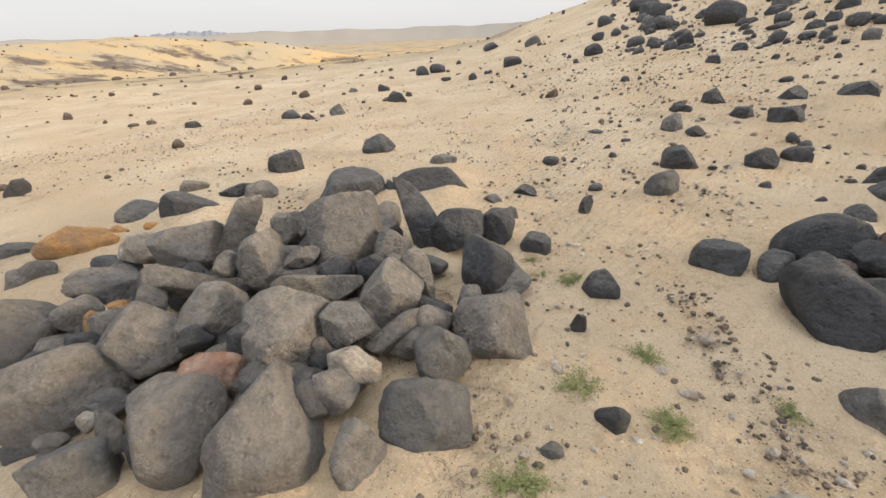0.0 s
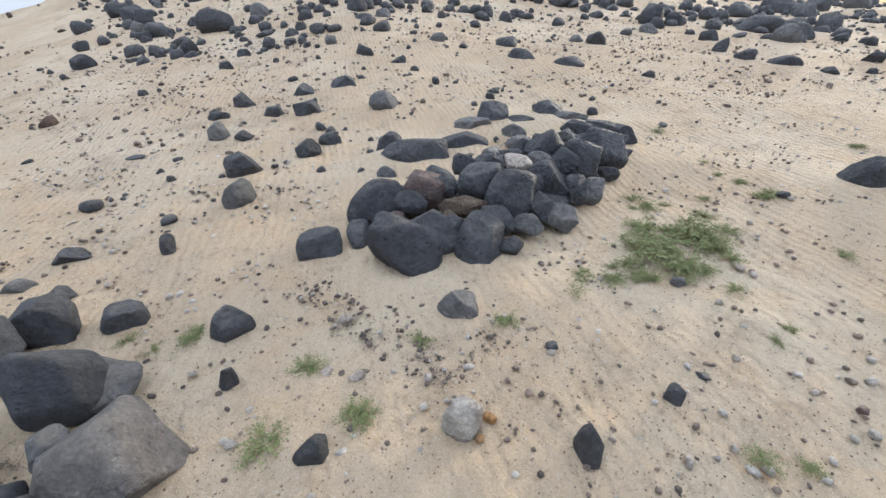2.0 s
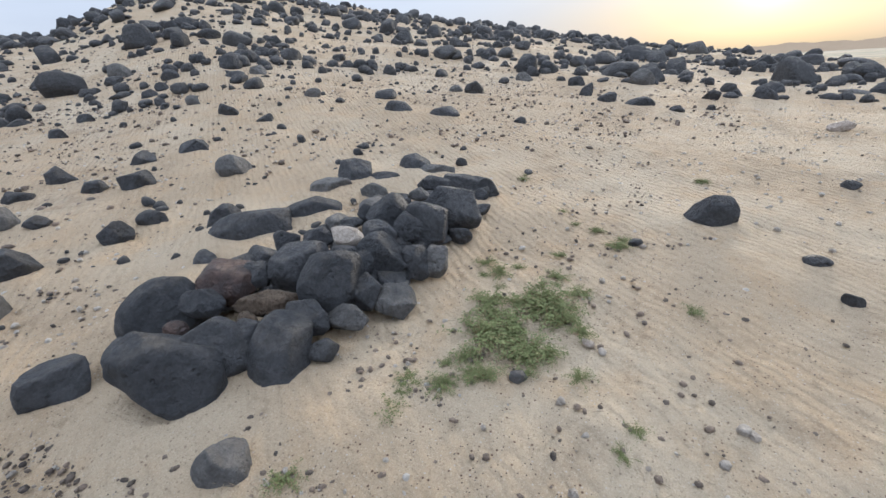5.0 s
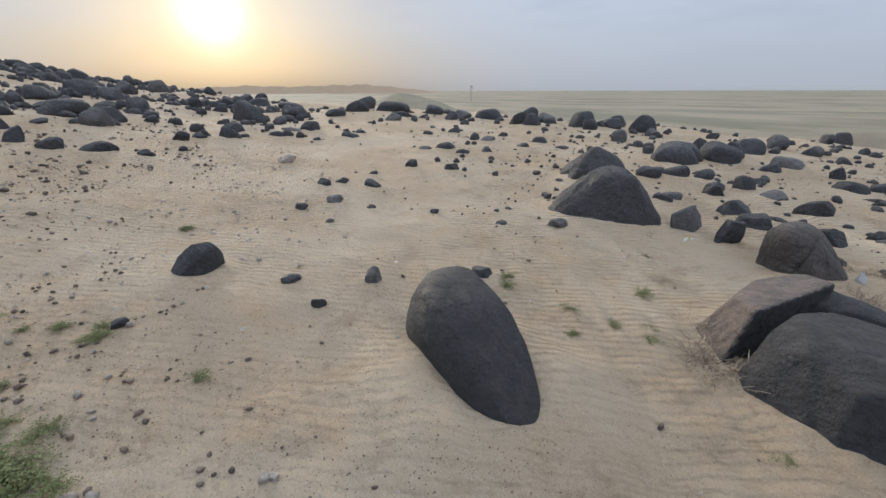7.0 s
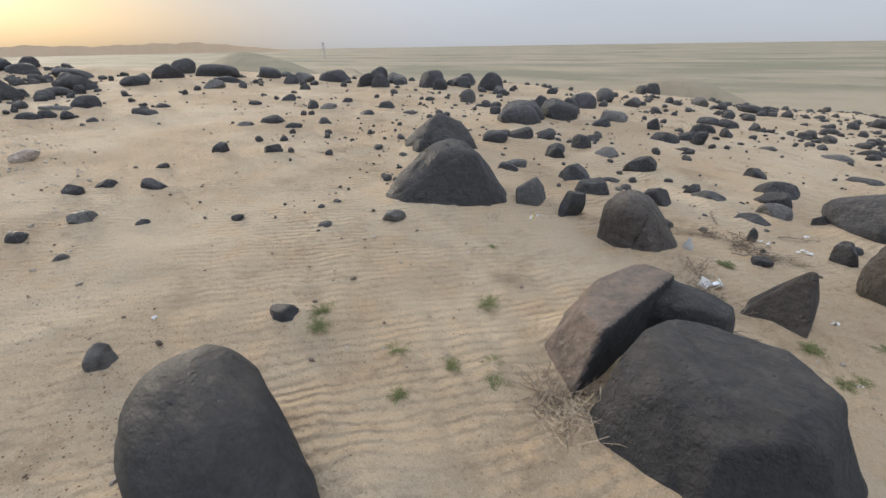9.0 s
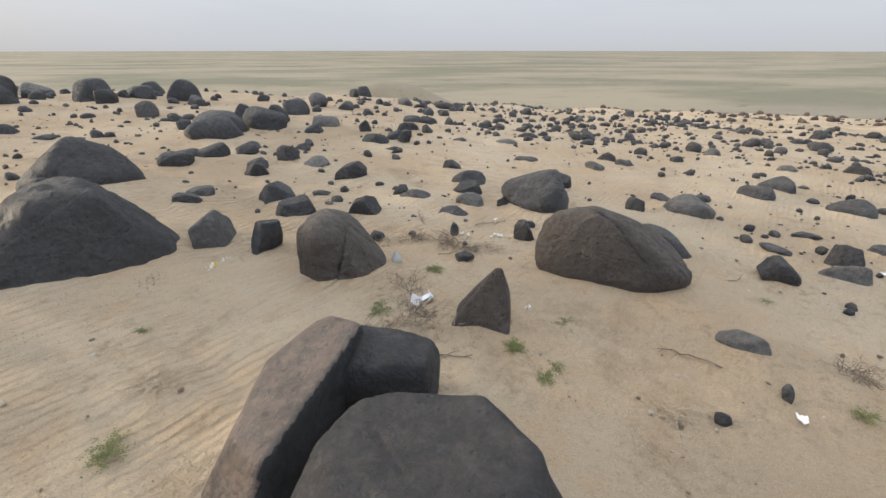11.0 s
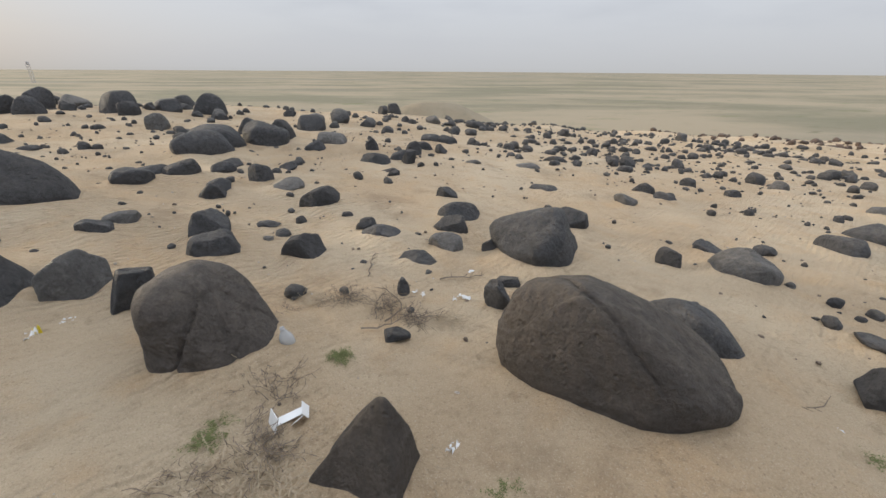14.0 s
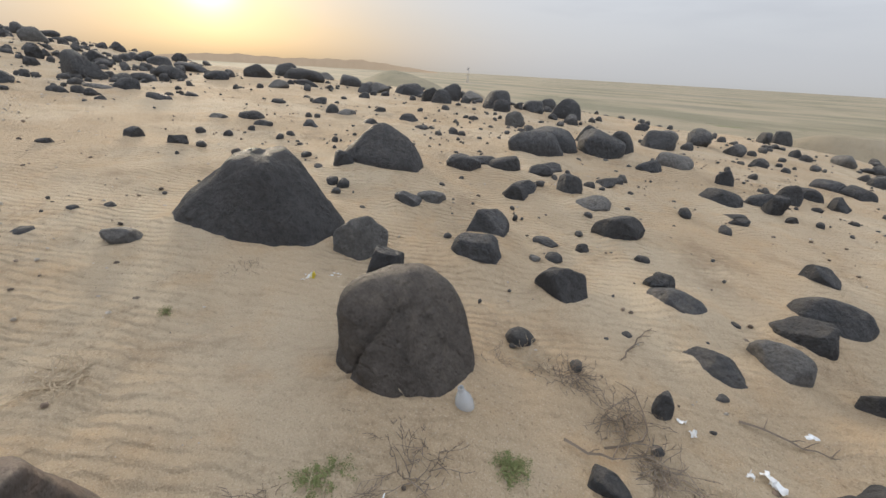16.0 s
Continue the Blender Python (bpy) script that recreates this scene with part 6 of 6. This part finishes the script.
def field(name, label, count, zone, sizes, level, material, seed, sink=0.3, clumps=0.0, check=True):
    rng, nr = random.Random(seed), np.random.RandomState(seed)
    shapes = [rock_verts(700 + s, level, ("block", "round", "shard", "slab")[s % 4], 0.3) for s in range(16)]
    tri, vs, fs, base = BALLS[level][1], [], [], 0
    n = 0
    while n < count:
        x, y = spread(rng, *zone)
        if clumps and math.sin(x * 0.55 + seed) * math.sin(y * 0.47 + 1.3 * seed) + 0.5 * math.sin(x * 1.7 + y) < rng.uniform(-1.2, clumps):
            continue
        s = sizes[0] + (sizes[1] - sizes[0]) * rng.random() ** 3.5
        n += 1
        if check and not free_of(x, y, s / 2):
            continue
        dims = np.array((s * rng.uniform(0.8, 1.2), s * rng.uniform(0.6, 1.0), s * rng.uniform(0.42, 0.85)))
        p = shapes[rng.randrange(16)] * dims
        a = rng.uniform(0, 6.28)
        c, q = math.cos(a), math.sin(a)
        p = np.stack([p[:, 0] * c - p[:, 1] * q, p[:, 0] * q + p[:, 1] * c, p[:, 2]], 1)
        p += (x, y, float(ground_z(x, y)) + dims[2] * (0.5 - sink))
        vs.append(p)
        fs.append(tri + base)
        base += len(p)
    return tagged(new(name, link_mesh(name, np.vstack(vs), np.vstack(fs), material)), label, "stones", kind="stuff")


field("boulder_field", "dark basalt boulders strewn over the stony hill", 420, (22, 112, 13, 34, 0.8), (0.3, 1.15), 3, FIELD, 5, clumps=0.3)
field("boulder_field", "dark boulders along the sandy crest", 60, (108, 178, 14, 22, 0.6), (0.3, 0.9), 3, FIELD, 6)
field("boulder_field", "dark boulders on the lower slope", 70, (-178, -125, 12, 26, 0.8), (0.2, 0.6), 3, FIELD, 8)
field("boulder_field", "dense dark basalt rubble covering the hill", 2600, (20, 112, 11, 35, 0.75), (0.07, 0.55), 2, FIELD, 11, clumps=0.8)
field("boulder_field", "dark boulders crowding the hilltop", 700, (24, 100, 25, 35, 0.6), (0.2, 1.0), 2, FIELD, 12)
field("rubble", "dark rubble along the sandy crest", 420, (110, 182, 9, 23, 0.7), (0.05, 0.4), 2, FIELD, 13, clumps=0.5)
field("rubble", "band of dark rubble on the lower slope", 1300, (-178, -112, 11, 27, 0.75), (0.07, 0.42), 2, FIELD, 14, clumps=0.4)
field("rubble", "reddish rubble on the farther spur", 900, (-165, -100, 30, 46, 0.9), (0.12, 0.6), 2, FIELD_RED, 15)
field("rubble", "scattered dark stones on the north slope", 500, (-60, 22, 9, 60, 1.0), (0.06, 0.4), 2, FIELD_RED, 16)
field("rubble", "dark rock outcrops along the far valley ridges", 800, (-48, 6, 70, 260, 0.8), (0.4, 2.0), 2, FIELD_RED, 22, clumps=0.9, check=False)
field("rubble", "small dark stones between the boulders", 850, (125, 245, 4.2, 14, 0.8), (0.035, 0.20), 2, FIELD, 24, clumps=0.9)
field("rubble", "small dark stones on the gravelly slope", 520, (5, 72, 4.5, 16, 0.85), (0.035, 0.20), 2, FIELD, 25, clumps=1.0)
field("gravel", "dark gravel on the sand", 20000, (-70, 86, 1.2, 14, 0.75), (0.007, 0.045), 1, PEBBLE, 17, clumps=1.0, check=False)
field("gravel", "dark gravel on the slope", 4200, (10, 98, 6, 20, 0.85), (0.02, 0.10), 1, PEBBLE, 18, clumps=0.9, check=False)
field("gravel", "pale gravel on the sand", 13000, (-70, 110, 0.8, 16, 0.8), (0.007, 0.055), 1, PEBBLE_PALE, 19, clumps=0.9, check=False)
field("gravel", "thick mixed gravel between the cairns", 2200, (10, 40, 2.3, 3.9, 0.9), (0.007, 0.04), 1, PEBBLE, 27, check=False)
field("gravel", "pale chips between the cairns", 500, (8, 42, 2.2, 4.0, 0.9), (0.008, 0.035), 1, PEBBLE_PALE, 28, check=False)
field("gravel", "sparse dark gravel on the rippled sand", 2200, (90, 250, 0.6, 14, 0.7), (0.008, 0.05), 1, PEBBLE, 20, clumps=0.6, check=False)
field("gravel", "sparse pale gravel on the rippled sand", 1300, (100, 250, 0.6, 12, 0.7), (0.008, 0.035), 1, PEBBLE_PALE, 21, clumps=0.6, check=False)


def straw_litter(count, zone, seed):
    """Broken straw and twig ends lying about."""
    rng, vs, fs, base = random.Random(seed), [], [], 0
    n = 0
    while n < count:
        x, y = spread(rng, *zone)
        if math.sin(x * 1.9 + 1) * math.sin(y * 2.3) + 0.6 * math.sin(x * 5.1 - y * 4.3) < rng.uniform(-0.6, 1.2):
            continue
        n += 1
        a, ln, r = rng.uniform(0, 6.28), rng.uniform(0.015, 0.07), rng.uniform(0.0007, 0.0018)
        ends, bow = [], rng.gauss(0, 0.25)
        for t in (-0.5, 0.0, 0.5):
            px, py = x + math.cos(a + bow * t) * ln * t, y + math.sin(a + bow * t) * ln * t
            ends.append((px, py, float(ground_z(px, py)) + 0.004 + rng.uniform(0, 0.010)))
        for px, py, pz in ends:
            vs += [(px - math.sin(a) * r, py + math.cos(a) * r, pz), (px + math.sin(a) * r, py - math.cos(a) * r, pz), (px, py, pz + r * 1.7)]
        for s in (0, 3):
            for k in range(3):
                fs.append((base + s + k, base + s + (k + 1) % 3, base + s + 3 + (k + 1) % 3, base + s + 3 + k))
        base += 9
    tagged(new("straw", link_mesh("straw", vs, fs, TWIG)), "broken dry straw littering the sand", "straw", kind="stuff")


straw_litter(4200, (0, 360, 0.4, 9, 0.6), 31)

build_ground()
